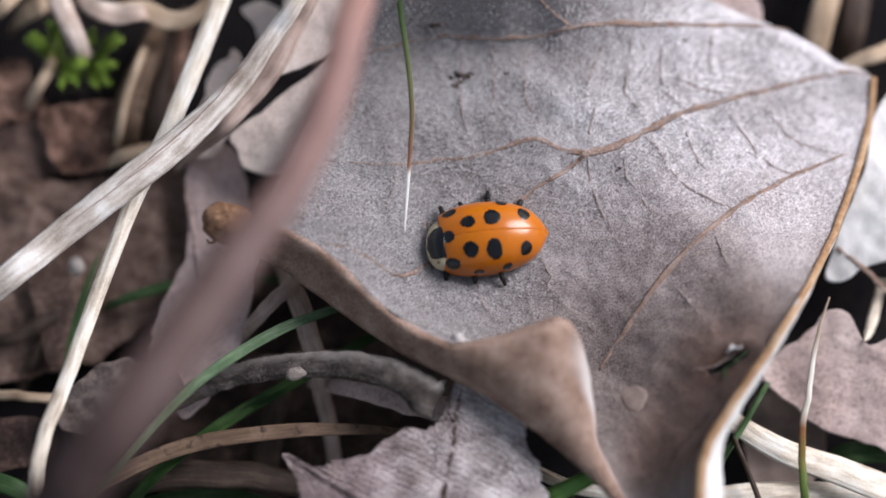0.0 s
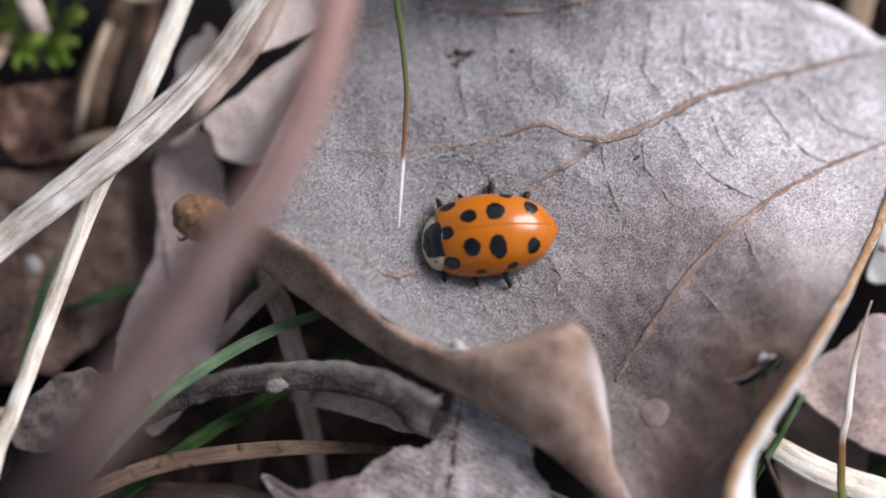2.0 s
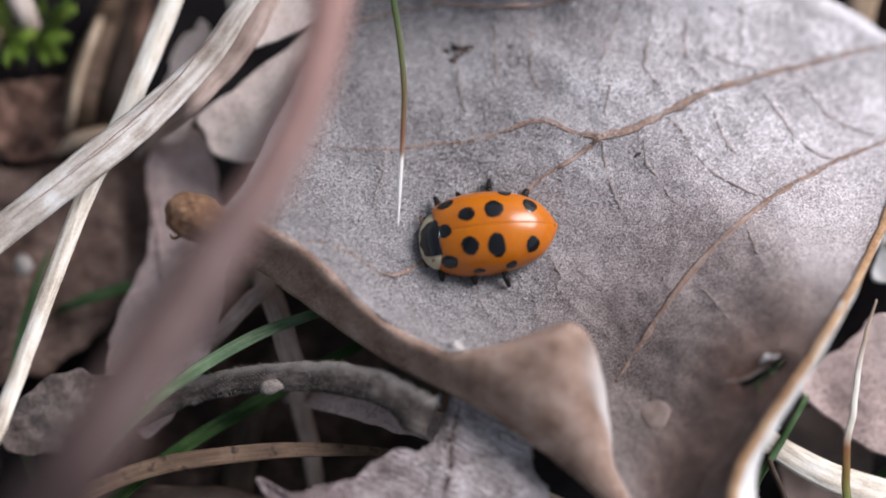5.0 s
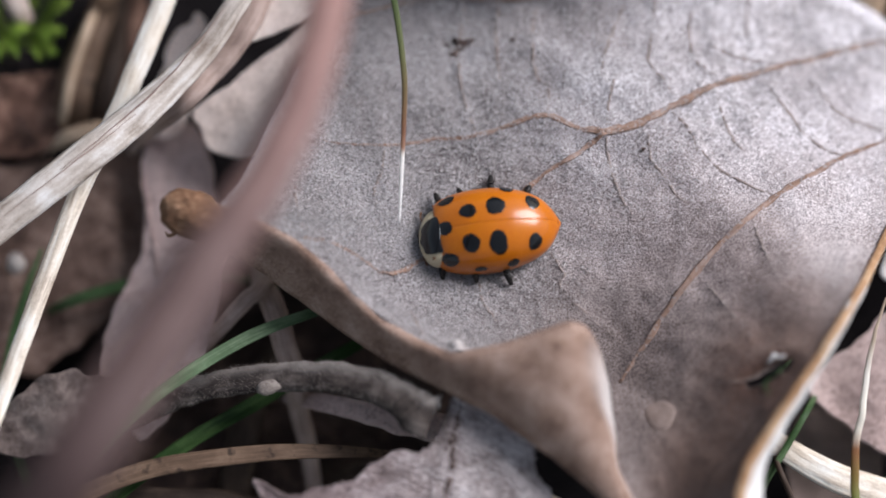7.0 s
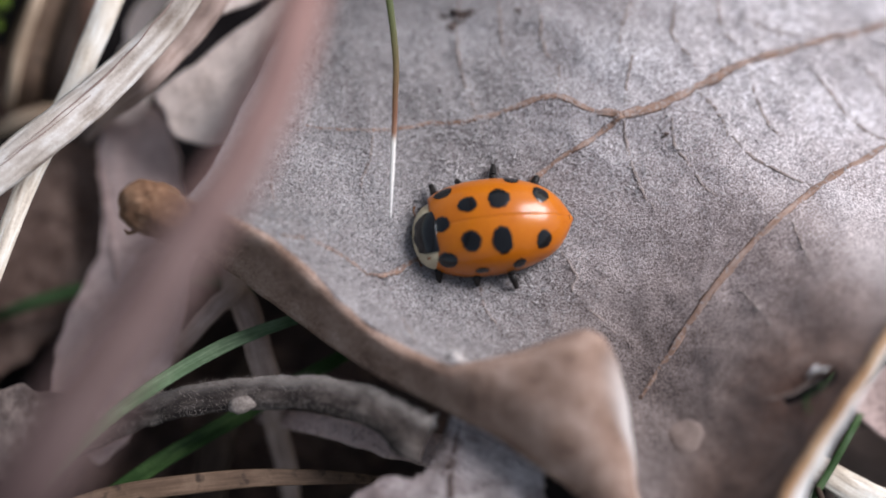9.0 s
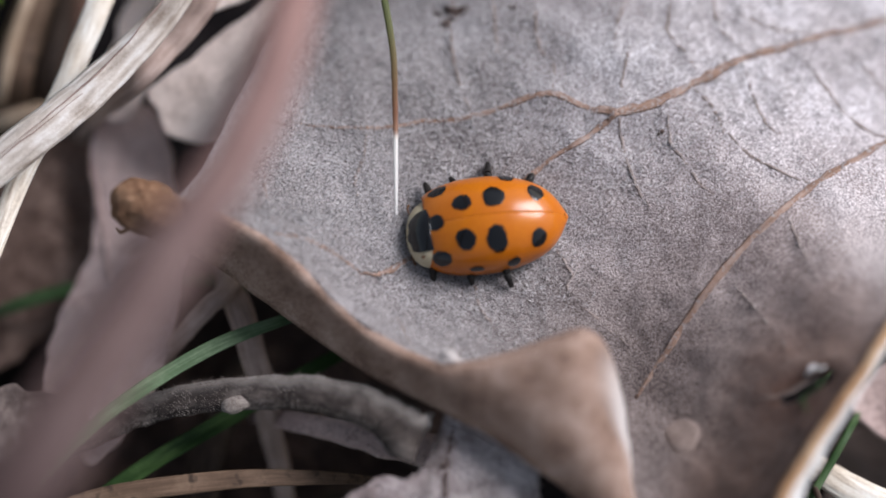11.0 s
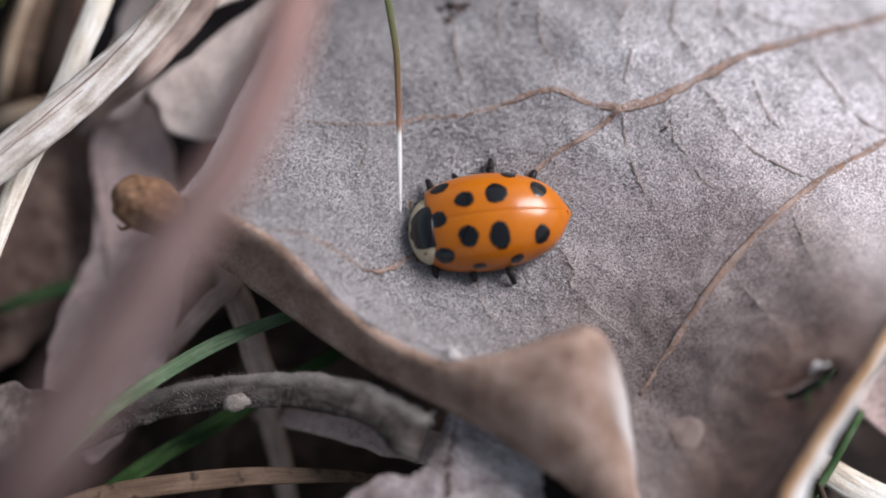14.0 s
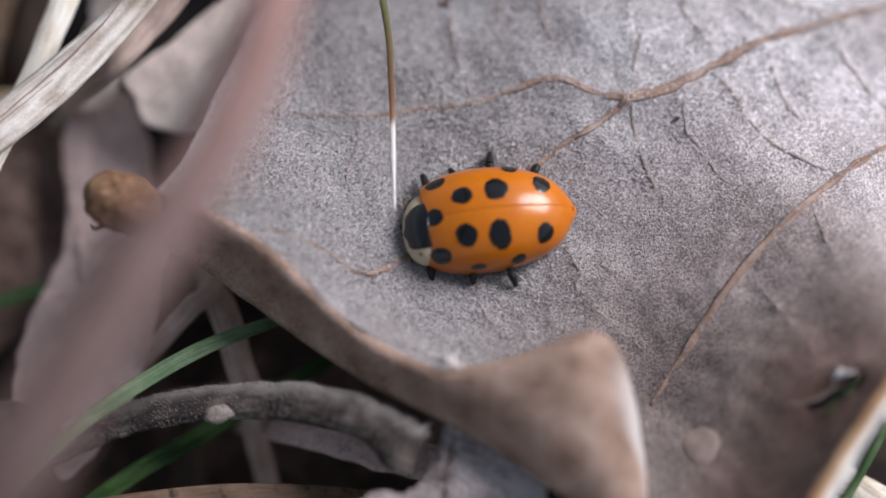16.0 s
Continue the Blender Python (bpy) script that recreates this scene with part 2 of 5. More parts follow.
M_MOSS = material("moss_green", (0.035, 0.07, 0.011), (0.21, 0.33, 0.045), (0.66, 0.80, 0.16), grain=0.2, blotch=1.0, rough=0.5,
                  through_light=0.25)
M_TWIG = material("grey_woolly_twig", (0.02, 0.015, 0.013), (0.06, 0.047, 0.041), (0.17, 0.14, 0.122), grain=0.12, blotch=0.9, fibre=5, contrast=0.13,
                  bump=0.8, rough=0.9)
M_TWIG_END = material("pale_torn_wood", (0.18, 0.15, 0.132), (0.38, 0.335, 0.30), (0.58, 0.53, 0.485), grain=0.12, blotch=0.8, rough=0.85)
M_CREST = material("grey_woolly_bark", (0.075, 0.059, 0.049), (0.23, 0.19, 0.165), (0.46, 0.405, 0.36), grain=0.1, blotch=0.8, bump=1.0, rough=0.9)
M_STALK = material("dull_pinkish_stalk", (0.16, 0.11, 0.09), (0.40, 0.29, 0.243), (0.60, 0.465, 0.405), grain=0.2, blotch=2.0, fibre=6, rough=0.7)
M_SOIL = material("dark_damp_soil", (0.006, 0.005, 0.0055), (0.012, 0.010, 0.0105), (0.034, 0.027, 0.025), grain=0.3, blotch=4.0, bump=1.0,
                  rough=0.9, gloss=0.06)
M_ELYTRA = material("orange_wing_case", (0.40, 0.097, 0.003), (0.47, 0.125, 0.004), (0.53, 0.16, 0.005), grain=0.06, blotch=1.5, bump=0.04,
                    rough=0.34, coat=0.75, gloss=0.1, coat_rough=0.2)
M_BLACK = material("glossy_black_shell", (0.003, 0.003, 0.0035), (0.005, 0.005, 0.0055), (0.009, 0.009, 0.0095), grain=0.06, blotch=1.0,
                   bump=0.04, rough=0.24, coat=0.6, gloss=0.22, coat_rough=0.13)
M_CREAM = material("cream_shell", (0.42, 0.33, 0.20), (0.52, 0.44, 0.29), (0.60, 0.53, 0.38), grain=0.08, blotch=0.6, bump=0.1, rough=0.4)
M_LEG = material("black_leg", (0.008, 0.007, 0.007), (0.015, 0.013, 0.012), (0.03, 0.025, 0.022), grain=0.06, blotch=0.4, rough=0.4)
M_HAIRGRASS = length_material("grass_green_to_white", [(0.0, (0.06, 0.105, 0.03)), (0.70, (0.075, 0.12, 0.04)), (0.80, (0.12, 0.125, 0.05)),
                              (0.892, (0.20, 0.09, 0.05)), (0.912, (0.30, 0.16, 0.10)), (0.920, (0.80, 0.76, 0.70)), (1.0, (0.85, 0.82, 0.78))])
# pinkish at the far end, dropping to dark brown past mid-length
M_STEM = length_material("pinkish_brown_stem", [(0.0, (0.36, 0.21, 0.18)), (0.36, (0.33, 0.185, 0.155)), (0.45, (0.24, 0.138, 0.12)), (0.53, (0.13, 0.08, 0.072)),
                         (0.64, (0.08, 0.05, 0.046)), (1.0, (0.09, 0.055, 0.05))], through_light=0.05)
M_REDGRASS = length_material("grass_straw_to_green", [(0.0, (0.40, 0.30, 0.22)), (0.12, (0.50, 0.40, 0.30)), (0.22, (0.80, 0.75, 0.66)),
                             (0.36, (0.80, 0.74, 0.62)), (0.42, (0.25, 0.11, 0.05)), (0.50, (0.20, 0.14, 0.04)), (0.58, (0.12, 0.17, 0.04)),
                             (1.0, (0.06, 0.13, 0.03))])


def edge_felt(mat):
    """Pale felt that shows along the rolled free edge of the flap."""
    nt = mat.node_tree
    bsdf = nt.nodes["Principled BSDF"]
    source = bsdf.inputs["Base Color"].links[0].from_socket
    along = nt.nodes.new("ShaderNodeUVMap")
    along.uv_map = "Along"
    split = nt.nodes.new("ShaderNodeSeparateXYZ")
    nt.links.new(along.outputs[0], split.inputs[0])
    steps = []
    for axis, low, high in (("X", 0.62, 0.92), ("Y", 0.66, 0.80)):
        step = nt.nodes.new("ShaderNodeMapRange")
        step.interpolation_type = "SMOOTHSTEP"
        step.inputs["From Min"].default_value, step.inputs["From Max"].default_value = low, high
        nt.links.new(split.outputs[axis], step.inputs["Value"])
        steps.append(step)
    both = nt.nodes.new("ShaderNodeMath")
    both.operation = "MULTIPLY"
    nt.links.new(steps[0].outputs[0], both.inputs[0])
    nt.links.new(steps[1].outputs[0], both.inputs[1])
    mix = nt.nodes.new("ShaderNodeMix")
    mix.data_type = "RGBA"
    mix.inputs[7].default_value = (0.62, 0.57, 0.54, 1)
    nt.links.new(both.outputs[0], mix.inputs[0])
    nt.links.new(source, mix.inputs[6])
    nt.links.new(mix.outputs[2], bsdf.inputs["Base Color"])
    return mat


def lit_wool_side(mat, tint):
    """Light caught by wool on the twig's upper side, painted paler, more so towards its torn end."""
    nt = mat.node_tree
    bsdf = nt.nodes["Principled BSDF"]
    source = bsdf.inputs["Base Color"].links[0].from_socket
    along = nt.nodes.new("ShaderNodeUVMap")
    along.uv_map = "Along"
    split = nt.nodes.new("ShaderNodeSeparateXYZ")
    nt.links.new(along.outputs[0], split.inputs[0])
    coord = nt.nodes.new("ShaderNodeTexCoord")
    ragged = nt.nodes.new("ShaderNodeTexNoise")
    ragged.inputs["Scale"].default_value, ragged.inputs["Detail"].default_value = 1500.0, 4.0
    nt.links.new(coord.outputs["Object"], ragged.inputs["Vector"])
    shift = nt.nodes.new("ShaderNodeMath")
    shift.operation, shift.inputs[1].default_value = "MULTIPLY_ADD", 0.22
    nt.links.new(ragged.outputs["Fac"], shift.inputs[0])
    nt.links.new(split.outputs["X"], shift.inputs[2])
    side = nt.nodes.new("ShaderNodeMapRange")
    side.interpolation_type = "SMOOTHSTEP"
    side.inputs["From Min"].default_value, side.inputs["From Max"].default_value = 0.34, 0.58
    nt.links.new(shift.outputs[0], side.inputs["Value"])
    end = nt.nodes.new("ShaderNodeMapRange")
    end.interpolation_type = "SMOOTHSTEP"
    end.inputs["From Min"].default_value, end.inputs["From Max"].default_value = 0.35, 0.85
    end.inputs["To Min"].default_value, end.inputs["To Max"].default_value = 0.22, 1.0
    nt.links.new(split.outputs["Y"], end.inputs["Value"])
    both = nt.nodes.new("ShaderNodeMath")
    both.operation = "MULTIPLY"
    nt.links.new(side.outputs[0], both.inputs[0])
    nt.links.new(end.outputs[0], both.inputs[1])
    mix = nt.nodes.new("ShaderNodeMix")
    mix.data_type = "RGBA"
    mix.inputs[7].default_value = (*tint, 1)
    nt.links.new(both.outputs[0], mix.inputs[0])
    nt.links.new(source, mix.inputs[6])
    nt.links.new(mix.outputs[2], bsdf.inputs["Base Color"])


lit_wool_side(M_TWIG, (0.40, 0.355, 0.322))
M_FLAP = edge_felt(material("tan_flap_with_felt_edge", (0.155, 0.092, 0.066), (0.315, 0.205, 0.153), (0.48, 0.345, 0.28), grain=0.08, blotch=1.4,
                            contrast=0.11, bump=1.0, rough=0.75, speck=(0.15, 0.085, 0.065), speck_size=0.2, speck_amount=0.55))


# ---- building helpers (lengths in millimetres) ----
ORIGIN = {}


def mesh_object(name, verts, faces, mat, parent=None, base=None, uv=None, smooth=True, local=False):
    """One mesh object; verts in millimetres of the world, or of the parent's own space if local."""
    verts = np.asarray(verts, float)
    if base is None:
        base = ORIGIN.get(parent, np.zeros(3)) if parent else verts.mean(axis=0) * (1, 1, 0) + (0, 0, verts[:, 2].min())
    base = np.zeros(3) if local else np.asarray(base, float)
    me = bpy.data.meshes.new(name)
    me.from_pydata(((verts - base) * 0.001).tolist(), [], faces)
    me.validate()
    if smooth:
        me.polygons.foreach_set("use_smooth", [True] * len(me.polygons))
    if uv is not None:
        uv = np.asarray(uv, float)
        loops = np.zeros(len(me.loops), int)
        me.loops.foreach_get("vertex_index", loops)
        first = me.uv_layers.new(name="UVMap")
        first.data.foreach_set("uv", uv[loops][:, :2].ravel())
        second = me.uv_layers.new(name="Along")
        second.data.foreach_set("uv", uv[loops][:, 2:4].ravel())
    me.materials.append(mat)
    ob = new(name, me)
    if parent:
        ob.parent = parent
        if not local:
            ob.location = (base - ORIGIN.get(parent, np.zeros(3))) * 0.001
    else:
        ob.location = base * 0.001
    ORIGIN[ob] = base
    return ob


def thing(name, base):
    ob = new(name)
    ob.empty_display_size = 0.002
    ob.location = np.asarray(base, float) * 0.001
    ORIGIN[ob] = np.asarray(base, float)
    return ob


def spline(points, n, closed=False):
    """Catmull-Rom through the control points, n samples."""
    p = np.asarray(points, float)
    k = len(p)
    spans = k if closed else k - 1
    if closed:
        ext = np.vstack([p[-1], p, p[0], p[1]])
    else:
        ext = np.vstack([2 * p[0] - p[1], p, 2 * p[-1] - p[-2]])
    s = np.linspace(0, spans, n, endpoint=not closed)
    i = np.minimum(s.astype(int), spans - 1)
    f = (s - i)[:, None]
    a, b, c, d = ext[i], ext[i + 1], ext[i + 2], ext[i + 3]
    return 0.5 * (2 * b + (c - a) * f + (2 * a - 5 * b + 4 * c - d) * f ** 2 + (3 * b - a - 3 * c + d) * f ** 3)


def smooth_height(points):
    """A thin-plate sheet through points (x, y, z)."""
    p = np.asarray(points, float)
    c, n = p[:, :2], len(p)

    def kernel(a, b):
        r2 = ((a[:, None] - b[None]) ** 2).sum(-1)
        return 0.5 * r2 * np.log(r2 + 1e-9)
    system = np.zeros((n + 3, n + 3))
    system[:n, :n] = kernel(c, c) + np.eye(n) * 0.4
    system[:n, n:] = np.c_[np.ones(n), c]
    system[n:, :n] = system[:n, n:].T
    w = np.linalg.solve(system, np.r_[p[:, 2], 0, 0, 0])
    return lambda q: kernel(np.atleast_2d(q), c) @ w[:n] + np.c_[np.ones(len(np.atleast_2d(q))), np.atleast_2d(q)] @ w[n:]


def wave(q, size, seed):
    return np.array([noise.noise((x / size + seed * 7.3, y / size - seed * 3.1, seed)) for x, y in q])


def sheet_faces(rows, cols, wrap=False):
    out = []
    for i in range(rows - 1):
        for j in range(cols if wrap else cols - 1):
            k = (j + 1) % cols
            out.append((i * cols + j, i * cols + k, (i + 1) * cols + k, (i + 1) * cols + j))
    return out


def cell_relief(q, size, lean):
    """Small rounded cells, 0 in the furrows to 1 on the domes, a little longer along one direction."""
    ca, sa = math.cos(lean), math.sin(lean)
    u = np.c_[(q[:, 0] * ca + q[:, 1] * sa) / (size * 1.7), (q[:, 1] * ca - q[:, 0] * sa) / size]
    cell = np.floor(u)
    near = np.full((len(q), 2), 9.0)
    for dx in (-1, 0, 1):
        for dy in (-1, 0, 1):
            c = cell + (dx, dy)
            h = np.sin(c[:, 0] * 127.1 + c[:, 1] * 311.7) * 43758.5453
            g = np.sin(c[:, 0] * 269.5 + c[:, 1] * 183.3) * 43758.5453
            d = np.hypot(c[:, 0] + 0.15 + 0.7 * (h - np.floor(h)) - u[:, 0], c[:, 1] + 0.15 + 0.7 * (g - np.floor(g)) - u[:, 1])
            near = np.sort(np.c_[near, d], axis=1)[:, :2]
    return np.clip((near[:, 1] - near[:, 0]) / 0.5, 0, 1) ** 0.6


def blade_of_leaf(name, outline, inner, mat, parent=None, rings=28, around=150, jag=0.12, ripple=0.12, seed=1, thick=0.14,
                  centre=None, hole=None, lift=0.0, ribs=(), pits=None, fold=None):
    """A leaf's blade: a sheet inside a smooth outline, bent to the heights given, with a ragged edge and thickness."""
    outline = np.asarray(outline, float)
    nxt = np.roll(outline, -1, axis=0)
    if (outline[:, 0] * nxt[:, 1] - nxt[:, 0] * outline[:, 1]).sum() < 0:
        outline = outline[::-1]
    height = smooth_height(np.vstack([outline, np.asarray(inner, float)]) if len(inner) else outline)
    edge = spline(outline, around, closed=True)[:, :2]
    mid = np.asarray(centre[:2], float) if centre is not None else edge.mean(axis=0)
    rough_edge = 1 + jag * wave(edge, 0.9, seed) / np.maximum(np.linalg.norm(edge - mid, axis=1), 1) \
        + jag * 2 * wave(edge, 3.1, seed + 5) / np.maximum(np.linalg.norm(edge - mid, axis=1), 1)
    edge = mid + (edge - mid) * rough_edge[:, None]
    flat = [mid]
    for r in range(1, rings + 1):
        flat.extend(mid + (edge - mid) * (r / rings) ** 0.85)
    flat = np.array(flat)

    ridge = [(np.asarray(spline([a[:2] for a in path], 60)), high, wide) for path, high, wide in ribs]

    def rib_height(q):
        z = np.zeros(len(q))
        for line, high, wide in ridge:
            d = np.sqrt(((q[:, None] - line[None]) ** 2).sum(-1).min(axis=1))
            z += high * np.exp(-(d / wide) ** 2) - 0.8 * high * np.exp(-((d - 2.4 * wide) / (1.4 * wide)) ** 2)
        return z

    def top(q):
        q = np.atleast_2d(q)
        z = height(q) + rib_height(q)
        if fold:
            line = spline(sorted(fold), 80)
            past = q[:, 1] - np.interp(q[:, 0], line[:, 0], line[:, 1])
            steep = np.interp(q[:, 0], [-4, -1, 6, 9, 13], [1.8, 2.1, 2.0, 1.2, 0.2])
            z = z + steep * 0.18 * np.log1p(np.exp(np.clip(past / 0.18, -30, 30)))
        if pits:
            z = z + pits[1] * cell_relief(q, pits[0], pits[2])
        return z + ripple * wave(q, 1.9, seed + 2) + 0.35 * ripple * wave(q, 0.7, seed + 3) + lift
    verts = np.c_[flat, top(flat)]
    faces = [(0, 1 + j, 1 + (j + 1) % around) for j in range(around)]
    for r in range(rings - 1):
        a = 1 + r * around
        for j in range(around):
            k = (j + 1) % around
            faces.append((a + j, a + around + j, a + around + k, a + k))
    if hole is not None:
        (hx, hy), hr, hs, ht = hole
        ca, sa = math.cos(ht), math.sin(ht)

        def outside(f):
            x, y = verts[list(f), 0].mean() - hx, verts[list(f), 1].mean() - hy
            return ((x * ca + y * sa) / hr) ** 2 + ((y * ca - x * sa) / hs) ** 2 > 1
        kept = [f for f in faces if outside(f)]
        gone = {v for f in faces if not outside(f) for v in f}
        faces = kept
        for v in gone & {v for f in kept for v in f}:
            x, y = verts[v, 0] - hx, verts[v, 1] - hy
            a = math.atan2((y * ca - x * sa) / hs, (x * ca + y * sa) / hr)
            k = 1 + 0.12 * noise.noise((math.cos(a) * 2, math.sin(a) * 2, 5.0))
            u, w = hr * k * math.cos(a), hs * k * math.sin(a)
            verts[v, 0], verts[v, 1] = hx + u * ca - w * sa, hy + u * sa + w * ca
    uv = np.c_[flat[:, 0], flat[:, 1], flat[:, 0] * 0, flat[:, 0] * 0]
    ob = mesh_object(name, verts, faces, mat, parent, uv=uv)
    solid = ob.modifiers.new("thickness", "SOLIDIFY")
    solid.thickness, solid.offset = thick * 0.001, -1
    return ob, top


def strand(name, path, widths, mat, parent=None, n=60, sides=10, flat=0.35, ridges=0.0, ridge_count=3, twist=0.0, keel=0.0,
           wobble=0.0, rag=0.0, seed=1, base=None, cap=True, hollow=0.0, up=(0, 0, 1), notch=0.0):
    """A stalk, straw or grass blade: a rounded, ridged or keeled section swept along a smooth path."""
    p = spline(path, n)
    if wobble:
        p = p + wobble * np.array([[noise.noise((i * 0.21, seed * 3.7, a)) for a in (0.0, 4.0, 8.0)] for i in range(n)])
    w = np.interp(np.linspace(0, 1, n), np.linspace(0, 1, len(widths)), widths)
    if rag:
        w = w * np.array([1 + rag * noise.noise((i * 0.37, seed * 1.3, 2.0)) + rag * noise.noise((i * 0.11, seed * 2.3, 7.0)) for i in range(n)])
    run = np.r_[0, np.cumsum(np.linalg.norm(np.diff(p, axis=0), axis=1))]
    verts, uv = [], []
    for i in range(n):
        d = p[min(i + 1, n - 1)] - p[max(i - 1, 0)]
        d = d / np.linalg.norm(d)
        side = np.cross(d, up)
        side = side / max(np.linalg.norm(side), 1e-6)
        top = np.cross(side, d)
        a = radians(twist) * i / (n - 1)
        side, top = side * math.cos(a) + top * math.sin(a), top * math.cos(a) - side * math.sin(a)
        for j in range(sides):
            t = 2 * math.pi * j / sides
            r = 1 + ridges * math.cos(ridge_count * 2 * t) + (0.03 * noise.noise((i * 0.3, j * 1.7, seed)) if ridges else 0)
            x, y = math.cos(t) * r, math.sin(t) * r * flat
            y += keel * (abs(x) - 0.4)
            if hollow and math.sin(t) > 0:
                y -= hollow * math.sin(t) * flat
            tear = notch * abs(math.cos(t)) ** 1.5 * max(0, i - n + 9) / 8
            verts.append(p[i] + (side * x + top * y) * w[i] / 2 + d * tear)
            uv.append((j / sides * 3, run[i], j / sides, run[i] / run[-1]))
    faces = sheet_faces(n, sides, wrap=True)
    if cap:
        faces += [tuple(range(sides))[::-1], tuple(range((n - 1) * sides, n * sides))]
    return mesh_object(name, verts, faces, mat, parent, base=base, uv=uv)


def on_sheet(height, path, n=40, lift=0.0):
    q = spline([a[:2] for a in path], n)
    return np.c_[q, height(q) + lift]


def vein(name, height, path, widths, mat, parent, lift=0.01, n=110, sides=8, flat=0.16):
    """A raised vein that follows the sheet's surface."""
    return strand(name, on_sheet(height, path, 60, lift), np.array(widths) * 1.05, mat, parent, n=n, sides=sides, flat=flat, wobble=0.06, rag=0.35, seed=len(ORIGIN))


def lump(name, centre, radii, mat, parent=None, seed=1, rough=0.18, rings=16, turn=0.0, local=False):
    """A rounded, uneven lump."""
    verts, cols = [], rings * 2
    for i in range(rings + 1):
        a = math.pi * i / rings
        for j in range(cols):
            b = 2 * math.pi * j / cols
            d = Vector((math.sin(a) * math.cos(b), math.sin(a) * math.sin(b), math.cos(a)))
            k = 1 + rough * noise.noise(d * 1.6 + Vector((seed * 3.1, 0, 0))) + 0.4 * rough * noise.noise(d * 5 + Vector((seed, 2, 0)))
            x, y, z = d.x * radii[0] * k, d.y * radii[1] * k, d.z * radii[2] * k
            verts.append((centre[0] + x * math.cos(turn) - y * math.sin(turn), centre[1] + x * math.sin(turn) + y * math.cos(turn), centre[2] + z))
    return mesh_object(name, verts, sheet_faces(rings + 1, cols, wrap=True), mat, parent, local=local)


# ---- ground ----
GROUND_RADIUS = 30000.0


def build_ground():
    radii = np.r_[0, np.geomspace(0.5, 90, 70), np.geomspace(110, GROUND_RADIUS, 24)]
    cols = 128
    verts = []
    for r in radii:
        for j in range(cols):
            a = 2 * math.pi * j / cols
            x, y = r * math.cos(a), r * math.sin(a)
            z = 0.9 * noise.noise((x / 4, y / 4, 0)) + 0.4 * noise.noise((x / 1.3, y / 1.3, 3)) if r < 200 else 0
            verts.append((x, y, z - 0.6))
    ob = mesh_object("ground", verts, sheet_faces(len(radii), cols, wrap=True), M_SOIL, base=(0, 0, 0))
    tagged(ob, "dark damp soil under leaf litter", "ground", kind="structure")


build_ground()


# ---- the large grey oak leaf ----
def felt_hairs(leaf, height, outline, centre, bare, count):
    """Fine pale hairs of the felt, lying in all directions on the blade; worn off round the bare place."""
    rng = np.random.RandomState(7)
    edge = spline([a[:2] for a in outline], 400, closed=True)
    mid = np.asarray(centre)
    at = mid + (edge[rng.randint(0, 400, count)] - mid) * (0.97 * np.sqrt(rng.rand(count)))[:, None]
    worn = np.linalg.norm(at - np.asarray(bare), axis=1)
    at = at[worn > 9.0 + 10.0 * rng.rand(count)]
    count = len(at)
    turn, size = rng.rand(count) * 2 * math.pi, 0.10 + 0.20 * rng.rand(count) ** 2
    along = np.c_[np.cos(turn), np.sin(turn)] * size[:, None]
    across = np.c_[-np.sin(turn), np.cos(turn)] * 0.015
    bend = across * (rng.rand(count) * 4 - 2)[:, None]
    z = height(at)
    lift = 0.03 + 0.11 * rng.rand(count) ** 2
    verts = np.stack([np.c_[at - across, z], np.c_[at + across, z], np.c_[at + along * 0.5 + bend + across, z + lift],
                      np.c_[at + along, z + lift * 1.2], np.c_[at + along * 0.5 + bend - across, z + lift]], axis=1).reshape(-1, 3)
    faces = [(k, k + 1, k + 2, k + 4) for k in range(0, 5 * count, 5)] + [(k + 4, k + 2, k + 3) for k in range(0, 5 * count, 5)]
    tagged(mesh_object("leaf_felt", verts, faces, M_HAIR, leaf), "short pale felt hairs", kind="stuff")


